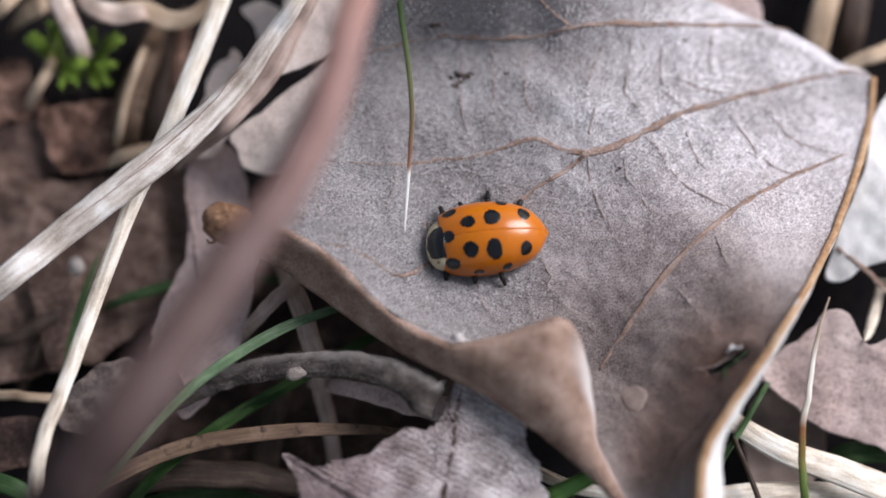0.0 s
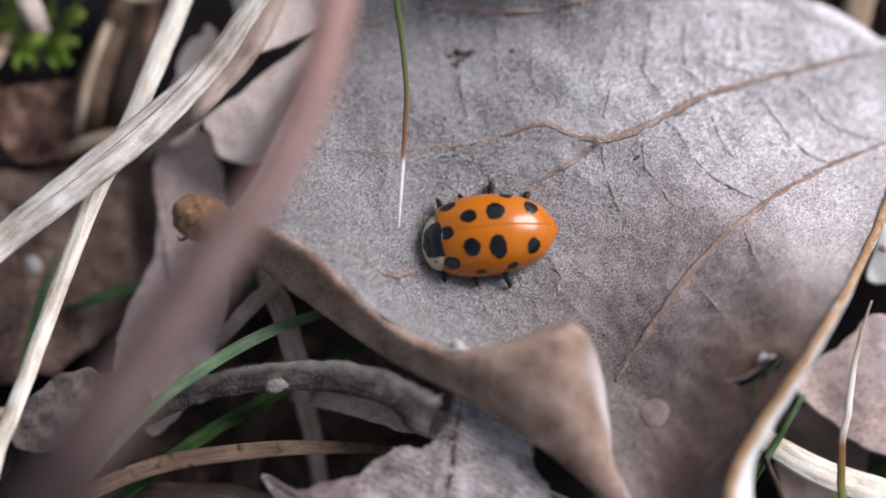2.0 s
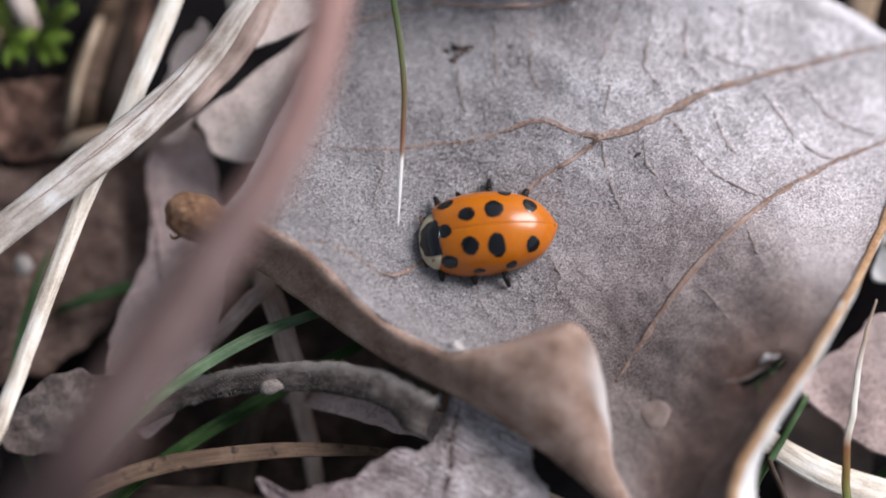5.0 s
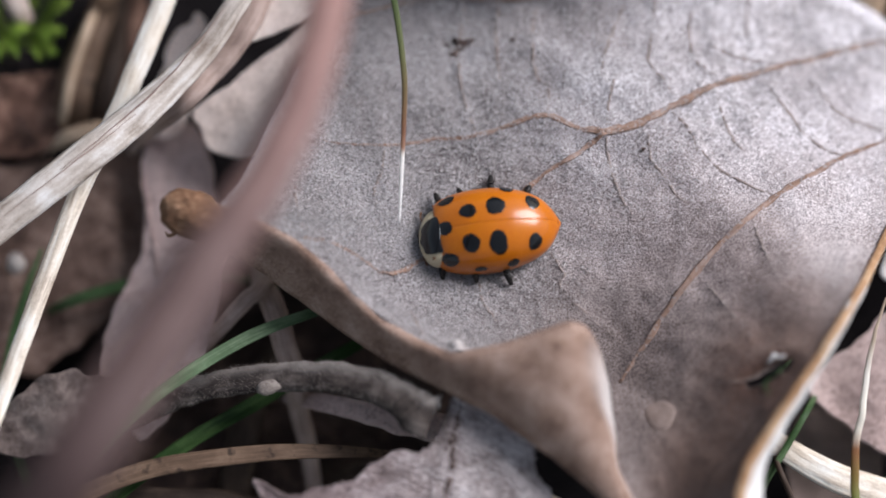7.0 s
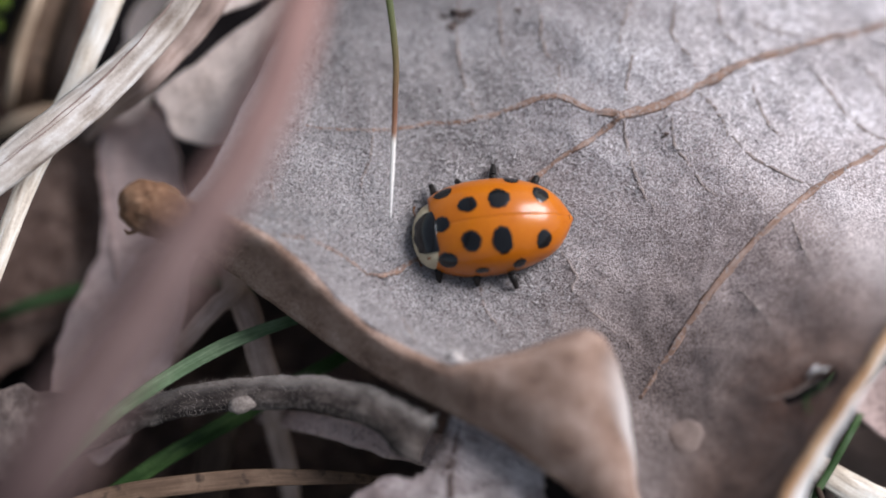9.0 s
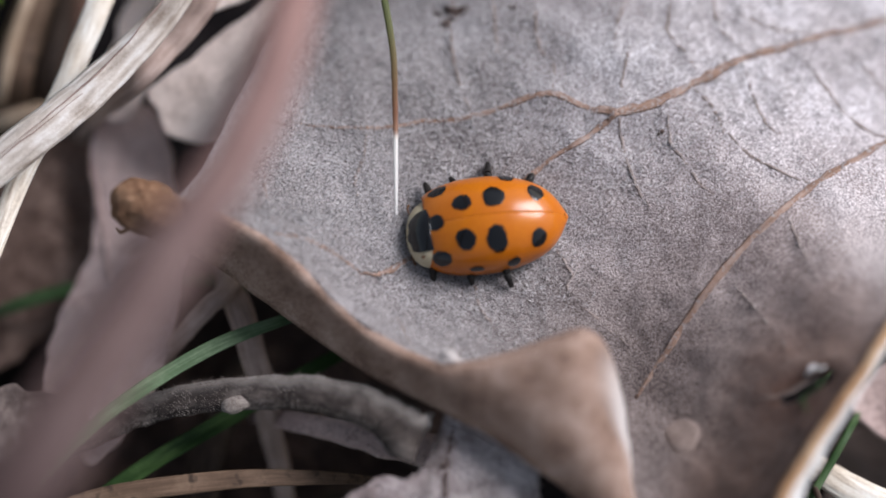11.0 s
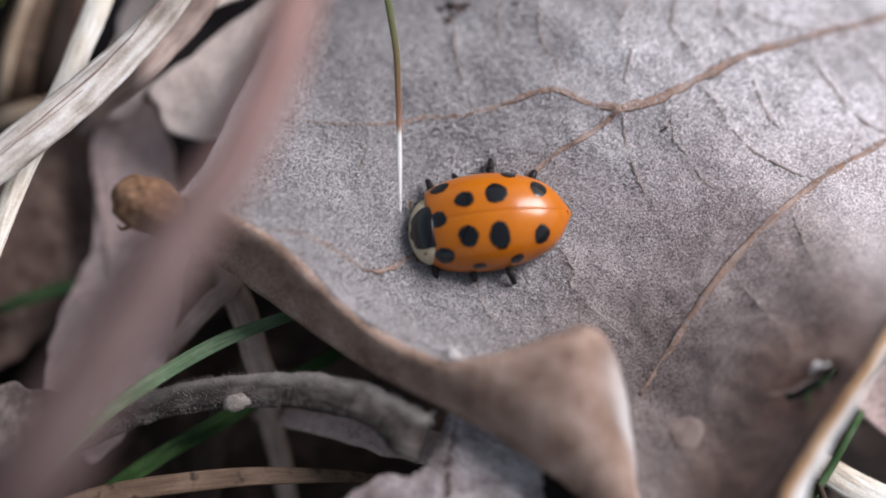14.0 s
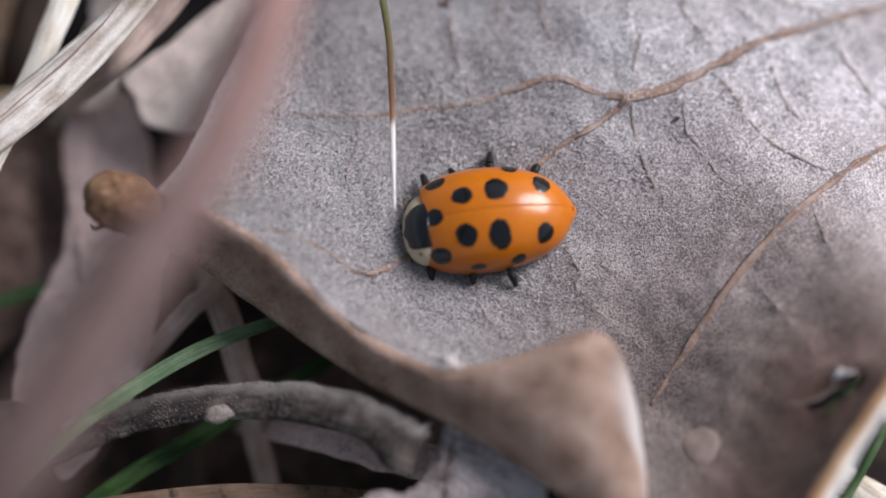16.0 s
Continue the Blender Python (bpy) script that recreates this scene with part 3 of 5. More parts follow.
def build_main_leaf():
    leaf = tagged(thing("dead_leaf", (3.33, 0.80, 5.00)), "large curled grey felted dead leaf with brown veins", "leaf")
    outline = [(-9.55, 0.95, 10.80), (-8.60, 2.54, 10.00), (-7.50, 4.98, 9.20), (-6.39, 7.52, 8.60), (-4.98, 10.05, 8.10), (-3.56, 12.60, 7.60), (-1.27, 15.50, 7.00), (2.78, 17.14, 6.60),
               (7.97, 16.17, 6.80), (11.98, 14.29, 7.20), (15.89, 12.85, 6.40), (18.50, 11.88, 5.80), (20.38, 10.77, 5.50), (21.97, 9.99, 5.30), (21.55, 6.78, 6.00),
               (20.44, 3.08, 7.70), (19.12, -0.36, 9.70), (17.46, -3.90, 12.30), (15.82, -6.55, 12.60), (14.15, -9.07, 12.30), (12.97, -11.02, 12.00), (12.58, -13.51, 11.60),
               (12.39, -16.18, 10.70), (10.98, -16.12, 6.09), (9.27, -14.98, 8.76), (8.04, -12.60, 9.92), (6.02, -10.69, 10.11), (3.25, -8.53, 10.20), (1.43, -7.01, 10.10),
               (-0.34, -5.10, 10.10), (-2.36, -3.70, 10.30), (-4.90, -1.45, 10.60), (-7.44, 0.31, 10.80)]
    inner = [(2.44, 0.75, 8.50), (7.28, 5.06, 8.90), (0.46, 8.89, 8.00), (13.30, 6.48, 8.10), (17.35, 6.74, 7.20), (11.92, 10.11, 7.90), (-2.39, 3.40, 8.50), (-0.68, -2.87, 8.90), (4.70, -2.13, 8.30),
             (8.00, -5.85, 7.99), (9.30, -12.64, 8.56), (10.43, -5.80, 8.98), (12.33, -4.58, 9.90), (15.28, 0.11, 9.80), (6.18, 11.42, 8.50), (11.17, -9.57, 10.20), (14.01, -6.30, 11.00), (16.44, -3.23, 11.40), (11.09, -1.18, 9.14)]
    midrib = [(21.83, 10.17), (20.66, 10.29), (19.19, 9.88), (17.13, 9.16), (14.49, 8.19), (12.17, 7.35), (10.43, 6.40), (8.42, 5.31), (7.22, 5.00)]
    left_vein = [(7.22, 5.00), (6.15, 5.20), (4.87, 5.73), (4.02, 5.70), (2.45, 5.20), (1.03, 4.90), (-0.11, 4.85), (-1.82, 4.58), (-3.81, 4.54), (-5.09, 4.68)]
    low_vein = [(7.22, 5.00), (6.71, 4.54), (5.71, 3.85), (4.43, 3.06), (2.16, 1.05), (-0.68, -0.63), (-1.67, -1.30), (-2.65, -1.46)]
    right_vein = [(20.51, 5.70), (18.73, 4.72), (17.55, 4.06), (15.79, 2.87), (14.63, 2.02), (13.19, 0.78), (11.76, -0.64), (10.35, -2.28), (9.22, -3.90), (7.80, -6.00)]
    far_vein = [(17.78, 12.39), (15.44, 12.44), (13.11, 12.19), (10.50, 11.96), (7.92, 11.85), (6.19, 11.59), (4.47, 11.35), (2.75, 11.25), (1.03, 11.40), (-0.40, 11.39), (-2.41, 10.95), (-4.12, 10.38)]
    fine_far = [[(1.18, 11.03), (0.89, 9.54), (0.89, 7.97), (1.17, 6.44), (1.65, 5.07)], [(2.61, 11.03), (2.52, 9.25), (2.68, 7.34)],
                [(4.41, 11.24), (4.13, 10.15), (4.12, 8.56), (4.31, 7.60), (4.79, 7.11), (4.73, 5.88)], [(8.35, 11.49), (7.76, 10.08), (7.31, 8.77), (7.07, 7.51)],
                [(9.49, 11.21), (9.33, 9.47), (9.17, 8.34), (9.87, 7.41), (10.29, 6.71)], [(11.22, 11.52), (11.00, 10.11), (11.04, 9.16), (11.32, 8.39), (12.03, 7.80)],
                [(13.62, 11.81), (13.51, 10.24), (13.53, 9.61)], [(15.72, 11.57), (15.59, 10.93)], [(7.73, 7.67), (7.44, 6.59), (7.28, 5.30)], [(11.90, 9.18), (13.34, 8.66), (14.78, 8.53)]]
    fine_mid = [[(9.13, 4.93), (9.21, 3.88), (9.68, 3.14), (10.38, 2.10), (11.51, 1.32)], [(7.28, 4.77), (7.41, 3.59), (7.89, 2.14), (8.40, 1.27)],
                [(12.16, 6.88), (12.43, 5.80), (12.84, 4.72), (13.26, 4.26)], [(10.14, 6.02), (10.85, 5.28), (11.26, 4.21)],
                [(14.47, 7.33), (15.03, 6.57), (16.00, 5.18), (17.27, 4.27), (18.14, 4.44)], [(16.22, 7.78), (16.92, 7.03), (17.62, 6.27), (19.06, 5.75), (20.22, 5.51)],
                [(11.40, 4.21), (12.24, 3.30), (13.65, 2.51), (14.63, 2.02)]]
    fine_near = [[(4.85, -0.26), (5.41, -1.26), (5.27, -1.83), (6.40, -2.96), (7.53, -3.87)], [(1.73, -1.57), (1.87, -2.47), (2.49, -3.43)], [(-1.24, -3.13), (-0.90, -3.93), (-0.53, -4.64)],
                 [(11.61, -1.97), (12.56, -3.29), (13.42, -4.53)], [(13.60, 0.61), (14.26, -1.17)], [(-2.38, 4.30), (-2.53, 3.17), (-2.81, 2.45), (-2.72, 1.72)],
                 [(-6.24, 2.32), (-6.15, 1.36), (-5.85, 0.30)]]
    fine = fine_far + fine_mid + fine_near
    lip = [(12.37, -6.41), (13.56, -5.75), (14.70, -5.50), (15.76, -5.96)]
    ribs = [(midrib, 0.08, 0.45), (left_vein, 0.06, 0.4), (low_vein, 0.05, 0.4), (right_vein, 0.05, 0.45), (far_vein, 0.06, 0.4), (lip, 0.12, 0.45),
            ([(13.1, 12.0), (10.5, 11.8), (7.9, 11.7), (6.4, 11.5)], 0.30, 0.8)] + [(path, 0.026, 0.18) for path in fine]
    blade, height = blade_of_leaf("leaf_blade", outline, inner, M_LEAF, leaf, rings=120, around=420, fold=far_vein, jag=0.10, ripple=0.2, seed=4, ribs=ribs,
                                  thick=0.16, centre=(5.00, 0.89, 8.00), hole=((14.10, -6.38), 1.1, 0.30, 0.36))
    # midrib and side veins, half sunk in the felt
    vein("midrib", height, midrib, [0.08, 0.18, 0.21, 0.24, 0.26, 0.30, 0.35, 0.38, 0.28], M_VEIN, leaf)
    vein("side_vein", height, left_vein, [0.28, 0.26, 0.24, 0.22, 0.20, 0.18, 0.16, 0.14, 0.10, 0.03], M_VEIN, leaf)
    vein("side_vein", height, low_vein, [0.26, 0.24, 0.20, 0.18, 0.20, 0.26, 0.22, 0.08], M_VEIN, leaf, lift=0.04)
    vein("side_vein", height, [(-5.89, -0.18), (-4.90, -0.26), (-4.10, -0.52), (-3.36, -0.90), (-2.65, -1.40)], [0.06, 0.13, 0.16, 0.15, 0.08], M_VEIN, leaf)
    vein("side_vein", height, right_vein, [0.08, 0.18, 0.23, 0.25, 0.27, 0.28, 0.29, 0.28, 0.25, 0.10], M_VEIN, leaf, lift=0.01)
    vein("side_vein", height, far_vein, [0.08, 0.18, 0.22, 0.24, 0.26, 0.28, 0.28, 0.26, 0.24, 0.22, 0.20, 0.08], M_VEIN, leaf)
    vein("side_vein", height, [(6.48, 11.70), (5.62, 12.25), (4.81, 12.76), (4.18, 13.22), (3.31, 14.47)], [0.30, 0.24, 0.22, 0.2, 0.1], M_VEIN, leaf)
    vein("side_vein", height, [(14.11, -7.39), (13.31, -8.90), (12.29, -10.01), (11.48, -10.83), (11.07, -11.96)], [0.06, 0.12, 0.14, 0.12, 0.06], M_CRACK, leaf)
    for path in fine:
        vein("fine_vein", height, path, [0.07, 0.13, 0.12, 0.04], M_VEINLET, leaf, lift=0.0, n=60, sides=6, flat=0.22)
    felt_hairs(leaf, height, outline, (5.00, 0.89), (13.34, -7.93), 70000)
    # dark flecks on the felt
    for k, (x, y, r) in enumerate(((1.09, 9.22, 0.38), (0.69, 8.83, 0.26), (1.43, 9.36, 0.22), (0.40, 9.28, 0.16), (-0.40, 11.86, 0.30), (8.90, 4.24, 0.16), (3.26, 9.37, 0.11), (12.22, 11.33, 0.10))):
        z = float(height(np.array([[x, y]]))[0])
        lump("dark_fleck", (x, y, z), (r, r * 0.7, 0.06), M_CRACK, leaf, seed=k + 1, rough=1.2, rings=8)
    # round pale gall scar
    x, y = 9.51, -7.69
    disc = np.array([(x + 0.72 * r / 5 * math.cos(a) * (1 + 0.1 * math.sin(3 * a)), y + 0.8 * r / 5 * math.sin(a)) for r in range(6)
                     for a in np.linspace(0, 2 * math.pi, 25)[:-1]])
    rise = np.repeat([0.13, 0.13, 0.12, 0.10, 0.07, -0.06], 24)
    mesh_object("pale_scar", np.c_[disc, height(disc) + rise], sheet_faces(6, 24, wrap=True), M_SCAR, leaf)
    # torn lip of the hole
    strand("torn_lip", on_sheet(height, [(12.30, -6.62), (13.30, -6.50), (14.10, -6.15), (14.70, -5.86)], 12, 0.05), [0.05, 0.14, 0.14, 0.05], M_SCAR, leaf, n=30,
           sides=8, flat=0.3, wobble=0.1, rag=0.4, seed=77)
    strand("felt_tuft", on_sheet(height, [(14.05, -5.86), (14.43, -5.66), (14.75, -5.72)], 12, 0.07), [0.06, 0.24, 0.06], M_WHITE, leaf, n=20,
           sides=8, flat=0.25, wobble=0.15, rag=0.5, seed=78)
    # the lower margin, rolled up and folded over into a flap
    fold = [(-11.03, 0.49, 8.60), (-8.05, -0.84, 8.40), (-5.21, -2.97, 8.40), (-2.37, -5.07, 8.60), (0.17, -6.60, 9.40), (1.85, -7.69, 10.30), (3.25, -8.72, 10.50), (4.92, -9.98, 10.50),
            (6.59, -11.31, 10.30), (8.00, -12.63, 9.80), (9.36, -14.08, 8.60)]
    free = [(-10.11, 1.42, 11.20), (-7.43, 0.31, 11.00), (-4.89, -1.44, 10.80), (-2.36, -3.72, 10.40), (0.03, -5.19, 10.80), (1.29, -5.32, 11.20), (3.66, -4.86, 11.90),
            (5.72, -4.30, 12.30), (6.78, -5.38, 11.60), (7.36, -7.98, 10.70), (7.56, -9.96, 10.10), (8.92, -12.70, 9.20)]
    n, across = 150, 16
    a, b = spline(fold, n), spline(free, n)
    verts, uv = [], []
    for i in range(n):
        span = np.linalg.norm(b[i] - a[i])
        for j in range(across):
            f = j / (across - 1)
            p = a[i] + (b[i] - a[i]) * f + np.array((0, 0, (0.14 if i < 60 else 0.16) * span * math.sin(math.pi * f ** 0.8) - 0.5 * max(f - 0.8, 0) * 5 * min(1, i / 90)))
            p = p + 0.10 * np.array([noise.noise((p[0] / 1.4, p[1] / 1.4, k + 11.0)) for k in (0, 3, 6)])
            if j == across - 1:
                p = p + (0.02, 0, -0.12)
            verts.append(p)
            uv.append((p[0], p[1], f, i / n))
    flap = mesh_object("folded_flap", verts, sheet_faces(n, across), M_FLAP, leaf, uv=uv)
    solid = flap.modifiers.new("thickness", "SOLIDIFY")
    solid.thickness, solid.offset = 0.00022, 0
    # veins that show on the turned-over face, and a torn nick where the flap begins
    for path, wide in (([(0.55, 0.25), (0.60, 0.55), (0.62, 0.95)], 0.16), ([(0.66, 0.15), (0.70, 0.5), (0.69, 0.9)], 0.13), ([(0.47, 0.3), (0.52, 0.6), (0.55, 0.97)], 0.12)):
        line = [verts[int(a * (n - 1)) * across + int(f * (across - 1))] + np.array((0, 0, 0.09)) for a, f in path]
        strand("flap_vein", line, [0.05, wide, 0.05], M_LEAF_BACK, flap, n=40, sides=8, flat=0.3, wobble=0.08, rag=0.4, seed=int(wide * 100))
    strand("torn_nick", [(0.25, -5.02, 10.6), (0.75, -5.10, 11.1), (1.10, -5.34, 11.0)], [0.10, 0.50, 0.15], M_FELT, leaf, n=20, sides=8, flat=0.4, wobble=0.1, rag=0.4, seed=79)
    # the far margin curls up into an amber rim
    rim = [(21.97, 9.99, 5.30), (21.55, 6.78, 6.00), (20.44, 3.08, 7.70), (19.12, -0.36, 9.70), (17.46, -3.90, 12.30), (15.82, -6.55, 12.60), (14.15, -9.07, 12.30),
           (12.97, -11.02, 12.00), (12.58, -13.51, 11.60), (12.39, -16.18, 10.70)]
    r = spline(rim, 120)
    verts, uv, steps = [], [], 12
    for i in range(len(r)):
        d = r[min(i + 1, len(r) - 1)] - r[max(i - 1, 0)]
        out = np.cross(d / np.linalg.norm(d), (0, 0, -1.0))
        out = out / np.linalg.norm(out)
        size = np.interp(i / len(r), [0, 0.1, 0.4, 0.7, 0.85, 1], [0.10, 0.18, 0.25, 0.55, 1.25, 1.3])
        for j in range(steps):
            f = j / (steps - 1)
            p = r[i] + out * (size * math.sin(1.5 * f) - 0.12) + np.array((0, 0, 0.10 - size * 0.9 * f ** 1.8))
            p = p + 0.07 * np.array([noise.noise((p[0] / 1.1, p[1] / 1.1, k + 21.0)) for k in (0, 3, 6)])
            verts.append(p)
            uv.append((p[0], p[1], f, i / len(r)))
    # the rim's blown-out glow is put into this white colour
    edge = mesh_object("curled_rim", verts, sheet_faces(len(r), steps), M_WHITE, leaf, uv=uv)
    solid = edge.modifiers.new("thickness", "SOLIDIFY")
    solid.thickness, solid.offset = 0.00016, 0
    amber = r[::8] + (0, 0, 0.17)
    strand("amber_margin", amber, [0.35, 0.40, 0.38, 0.38, 0.40, 0.44, 0.48, 0.48], M_RIM, leaf, n=120, sides=8, flat=0.6, wobble=0.06, seed=9)
    # knobbly end of the stalk
    c = np.array((-10.69, 0.88, 10.60))
    lump("stalk_end", c, (1.4, 1.05, 0.95), M_KNOB, leaf, seed=8, rough=0.14, rings=34, turn=-0.2)
    strand("stalk_hook", [(-11.26, 0.18, 10.20), (-11.63, 0.05, 10.00), (-11.81, 0.26, 9.90)], [0.18, 0.14, 0.06], M_KNOB, leaf, n=8, sides=6, flat=0.9)
    return height


MAIN_HEIGHT = build_main_leaf()


# ---- ladybird ----
BODY_T = [0, 0.03, 0.10, 0.22, 0.42, 0.60, 0.80, 0.92, 0.98, 1.0]
BODY_W = [0.02, 0.52, 1.00, 1.44, 1.78, 1.87, 1.82, 1.66, 1.50, 1.36]
BODY_H = [0.06, 0.42, 0.86, 1.28, 1.60, 1.68, 1.52, 1.20, 1.00, 0.88]
SHELL = 5.25


def shell_point(t, phi, off=0.0):
    """A point of the wing cases: t from tail to front, phi from one flank (0) over the back (90) to the other (180)."""
    w, h = np.interp(t, BODY_T, SMOOTH_W), np.interp(t, BODY_T, SMOOTH_H)
    a = radians(phi)
    z = max(math.sin(a), 0) ** 0.85
    k = min(max((t - 0.8) / 0.2, 0), 1)
    return np.array((SHELL * (t - 0.5) + 0.18 * k * k * (3 - 2 * k), (w + off) * math.cos(a), 0.10 + (h + off) * z))


SMOOTH_W, SMOOTH_H = BODY_W, BODY_H
FINE_T = np.linspace(0, 1, 81)


def rounded(values):
    v = np.interp(FINE_T, BODY_T, values)
    for _ in range(40):
        v[1:-1] = 0.25 * v[:-2] + 0.5 * v[1:-1] + 0.25 * v[2:]
    return v


SMOOTH_W, SMOOTH_H, BODY_T = rounded(BODY_W), rounded(BODY_H), FINE_T


def build_ladybird():
    bug = tagged(new("ladybird"), "glossy orange ladybird with thirteen black spots on a grey leaf", "insect")
    bug.empty_display_size = 0.002
    x, y, _ = (2.66, 0.61, 8.90)
    z = float(MAIN_HEIGHT(np.array([[x, y]]))[0]) + 0.20
    bug.matrix_world = pose(x * 0.001, y * 0.001, z * 0.001, 0, 0, 186.5)
    ORIGIN[bug] = np.zeros(3)
    cases = []
    for lo, hi in ((0, 90), (90, 180)):
        ts, ps = np.concatenate([np.linspace(0, 0.12, 20), np.linspace(0.12, 1, 60)[1:]]), np.linspace(lo, hi, 44)
        verts = [shell_point(t, p) for t in ts for p in ps]
        case = mesh_object("wing_case", verts, sheet_faces(len(ts), len(ps)), M_ELYTRA, bug, local=True)
        solid = case.modifiers.new("thickness", "SOLIDIFY")
        solid.thickness, solid.offset = 0.00006, 0
        cases.append(case)
    # black spots: along the shell, angle over the back, half length, half angle
    spots = [(0.905, 143.5, 0.056, 12.0), (0.757, 110.0, 0.067, 11.0), (0.526, 112.9, 0.077, 14.7), (0.217, 126.2, 0.057, 17.1), (0.415, 153.0, 0.057, 12.0), (0.934, 91.5, 0.050, 10.5), (0.757, 64.1, 0.072, 13.4), (0.533, 59.7, 0.072, 18.6), (0.230, 49.0, 0.054, 17.0), (0.922, 37.5, 0.056, 14.5), (0.425, 20.0, 0.050, 9.0), (0.70, 18.0, 0.055, 5.5)]
    for k, (t, p, rt, rp) in enumerate(spots):
        rows, cols = 8, 56
        verts = []
        for i in range(rows):
            for j in range(cols):
                a = 2 * math.pi * j / cols
                wob = 1 + 0.05 * math.sin(2 * a + k) + 0.035 * math.sin(3 * a + 2 * k) + 0.022 * math.sin(5 * a + 3 * k) + 0.025 * math.sin(9 * a + k)
                r = (i + 0.02) / (rows - 1) * wob
                tt, pp = t + rt * r * math.cos(a), p + rp * r * math.sin(a)
                verts.append(shell_point(min(max(tt, 0), 1), min(max(pp, 0), 180), 0.060 - 0.012 * (i / (rows - 1)) ** 8))
        spot = mesh_object("spot", verts, sheet_faces(rows, cols, wrap=True), M_BLACK, cases[0 if p < 90 else 1], local=True)
    # underside
    ts, ps = np.linspace(0.02, 1, 30), np.linspace(0, 360, 25)[:-1]
    verts = []
    for t in ts:
        w = np.interp(t, BODY_T, SMOOTH_W) * 0.88
        for p in ps:
            verts.append((SHELL * (t - 0.5), w * math.cos(radians(p)), 0.12 + 0.30 * math.sin(radians(p))))
    mesh_object("abdomen", verts, sheet_faces(len(ts), len(ps), wrap=True), M_LEG, bug, local=True)
    # neck shield: a D-shaped plate, black with a cream margin
    half, mid, x0, x1 = 1.29, 0.09, 2.62, 3.53

    def shield_height(x, y):
        c = min(abs(y - mid) / half, 0.999)
        x -= 0.07 * y
        back, front = x0 - 0.12 * c * c, x0 + (x1 - x0) * (1 - c * c) ** 0.45
        f = min(max((x - back) / max(front - back, 0.01), 0), 1)
        return 0.16 + 0.94 * (1 - c * c) ** 0.42 * (1 - 0.72 * f * f)

    def plate(name, half_width, aside, reach, power, lift, mat, parent):
        verts, rows, cols = [], 40, 24
        for a in range(rows):
            c = math.sin(math.pi * (a / (rows - 1) - 0.5)) * 0.999
            y = half_width * c + aside
            back, front = x0 - 0.12 * c * c, x0 + reach * (1 - c * c) ** power
            if lift:
                front = front + 0.03 * math.sin(9 * c) - 0.02
            for b in range(cols):
                x = back + (front - back) * b / (cols - 1)
                verts.append((x + 0.07 * y, y, shield_height(x + 0.07 * y, y) + lift))
        ob = mesh_object(name, verts, sheet_faces(rows, cols), mat, parent, local=True)
        m = ob.modifiers.new("thickness", "SOLIDIFY")
        m.thickness, m.offset = 0.00005, 0
        return ob
    neck = plate("neck_shield", half, mid, x1 - x0, 0.45, 0.0, M_CREAM, bug)
    plate("shield_patch", 0.80, 0.13, x1 - x0 - 0.04, 0.26, 0.045, M_BLACK, neck)
    lump("shield_mark", (2.98, 1.06, shield_height(2.98, 1.06) + 0.02), (0.13, 0.06, 0.03), M_KNOB, neck, seed=6, rough=0.4, rings=8, turn=0.6, local=True)
    head = lump("head", (2.96, 0.0, 0.28), (0.36, 0.58, 0.24), M_LEG, bug, seed=2, rough=0.05, local=True)
    for s in (-1, 1):
        lump("eye", (3.02, 0.54 * s, 0.34), (0.13, 0.10, 0.13), M_BLACK, head, seed=3, rough=0.02, rings=8, local=True)
        lump("cheek_mark", (3.23, 0.32 * s, 0.28), (0.10, 0.13, 0.10), M_CREAM, head, seed=4, rough=0.05, rings=8, local=True)
        feeler = [(3.14, 0.52 * s, 0.22), (3.34, 0.80 * s, 0.22), (3.38, 1.02 * s, 0.12), (3.32, 1.18 * s, 0.04)]
        local_strand("antenna", feeler, [0.06, 0.05, 0.06, 0.11], M_KNOB, head)
    legs = [(-1, (0.20, -2.02, 0.24), (0.13, -2.50, -0.02)), (-1, (1.48, -1.74, 0.20), (1.60, -2.06, -0.02)), (-1, (2.48, -1.44, 0.26), (2.60, -1.96, 0.02)),
            (-1, (-1.36, -1.60, 0.10), (-1.52, -1.92, -0.18)), (1, (-0.05, 1.95, 0.16), (-0.20, 2.38, -0.18)), (1, (1.30, 1.86, 0.10), (1.28, 2.10, -0.18)),
            (1, (2.70, 1.38, 0.12), (2.72, 1.84, -0.18))]
    for side, knee, foot in legs:
        s = 1 if side > 0 else -1
        hip = (knee[0] * 0.9, 0.8 * s, 0.10)
        leg = local_strand("leg", [hip, ((hip[0] + knee[0]) / 2, (hip[1] + knee[1]) / 2, 0.32), (knee[0], knee[1], knee[2])],
                           [0.30, 0.36, 0.30], M_LEG, bug)
        local_strand("shin", [knee, ((knee[0] + foot[0]) / 2, (knee[1] + foot[1]) / 2, knee[2] * 0.5), foot],
                     [0.32, 0.28, 0.20], M_LEG, leg)
    return bug


def local_strand(name, path, widths, mat, parent):
    """A strand in its parent's own space."""
    p = spline(path, 16)
    w = np.interp(np.linspace(0, 1, 16), np.linspace(0, 1, len(widths)), widths)
    verts = []
    for i in range(16):
        d = p[min(i + 1, 15)] - p[max(i - 1, 0)]
        d = d / np.linalg.norm(d)
        side = np.cross(d, (0.1, 0.2, 1))
        side = side / np.linalg.norm(side)
        top = np.cross(side, d)
        for j in range(8):
            a = math.pi * j / 4
            verts.append(p[i] + (side * math.cos(a) + top * math.sin(a)) * w[i] / 2)
    return mesh_object(name, verts, sheet_faces(16, 8, wrap=True) + [tuple(range(8)), tuple(range(120, 128))], mat, parent, local=True)


LADYBIRD = build_ladybird()


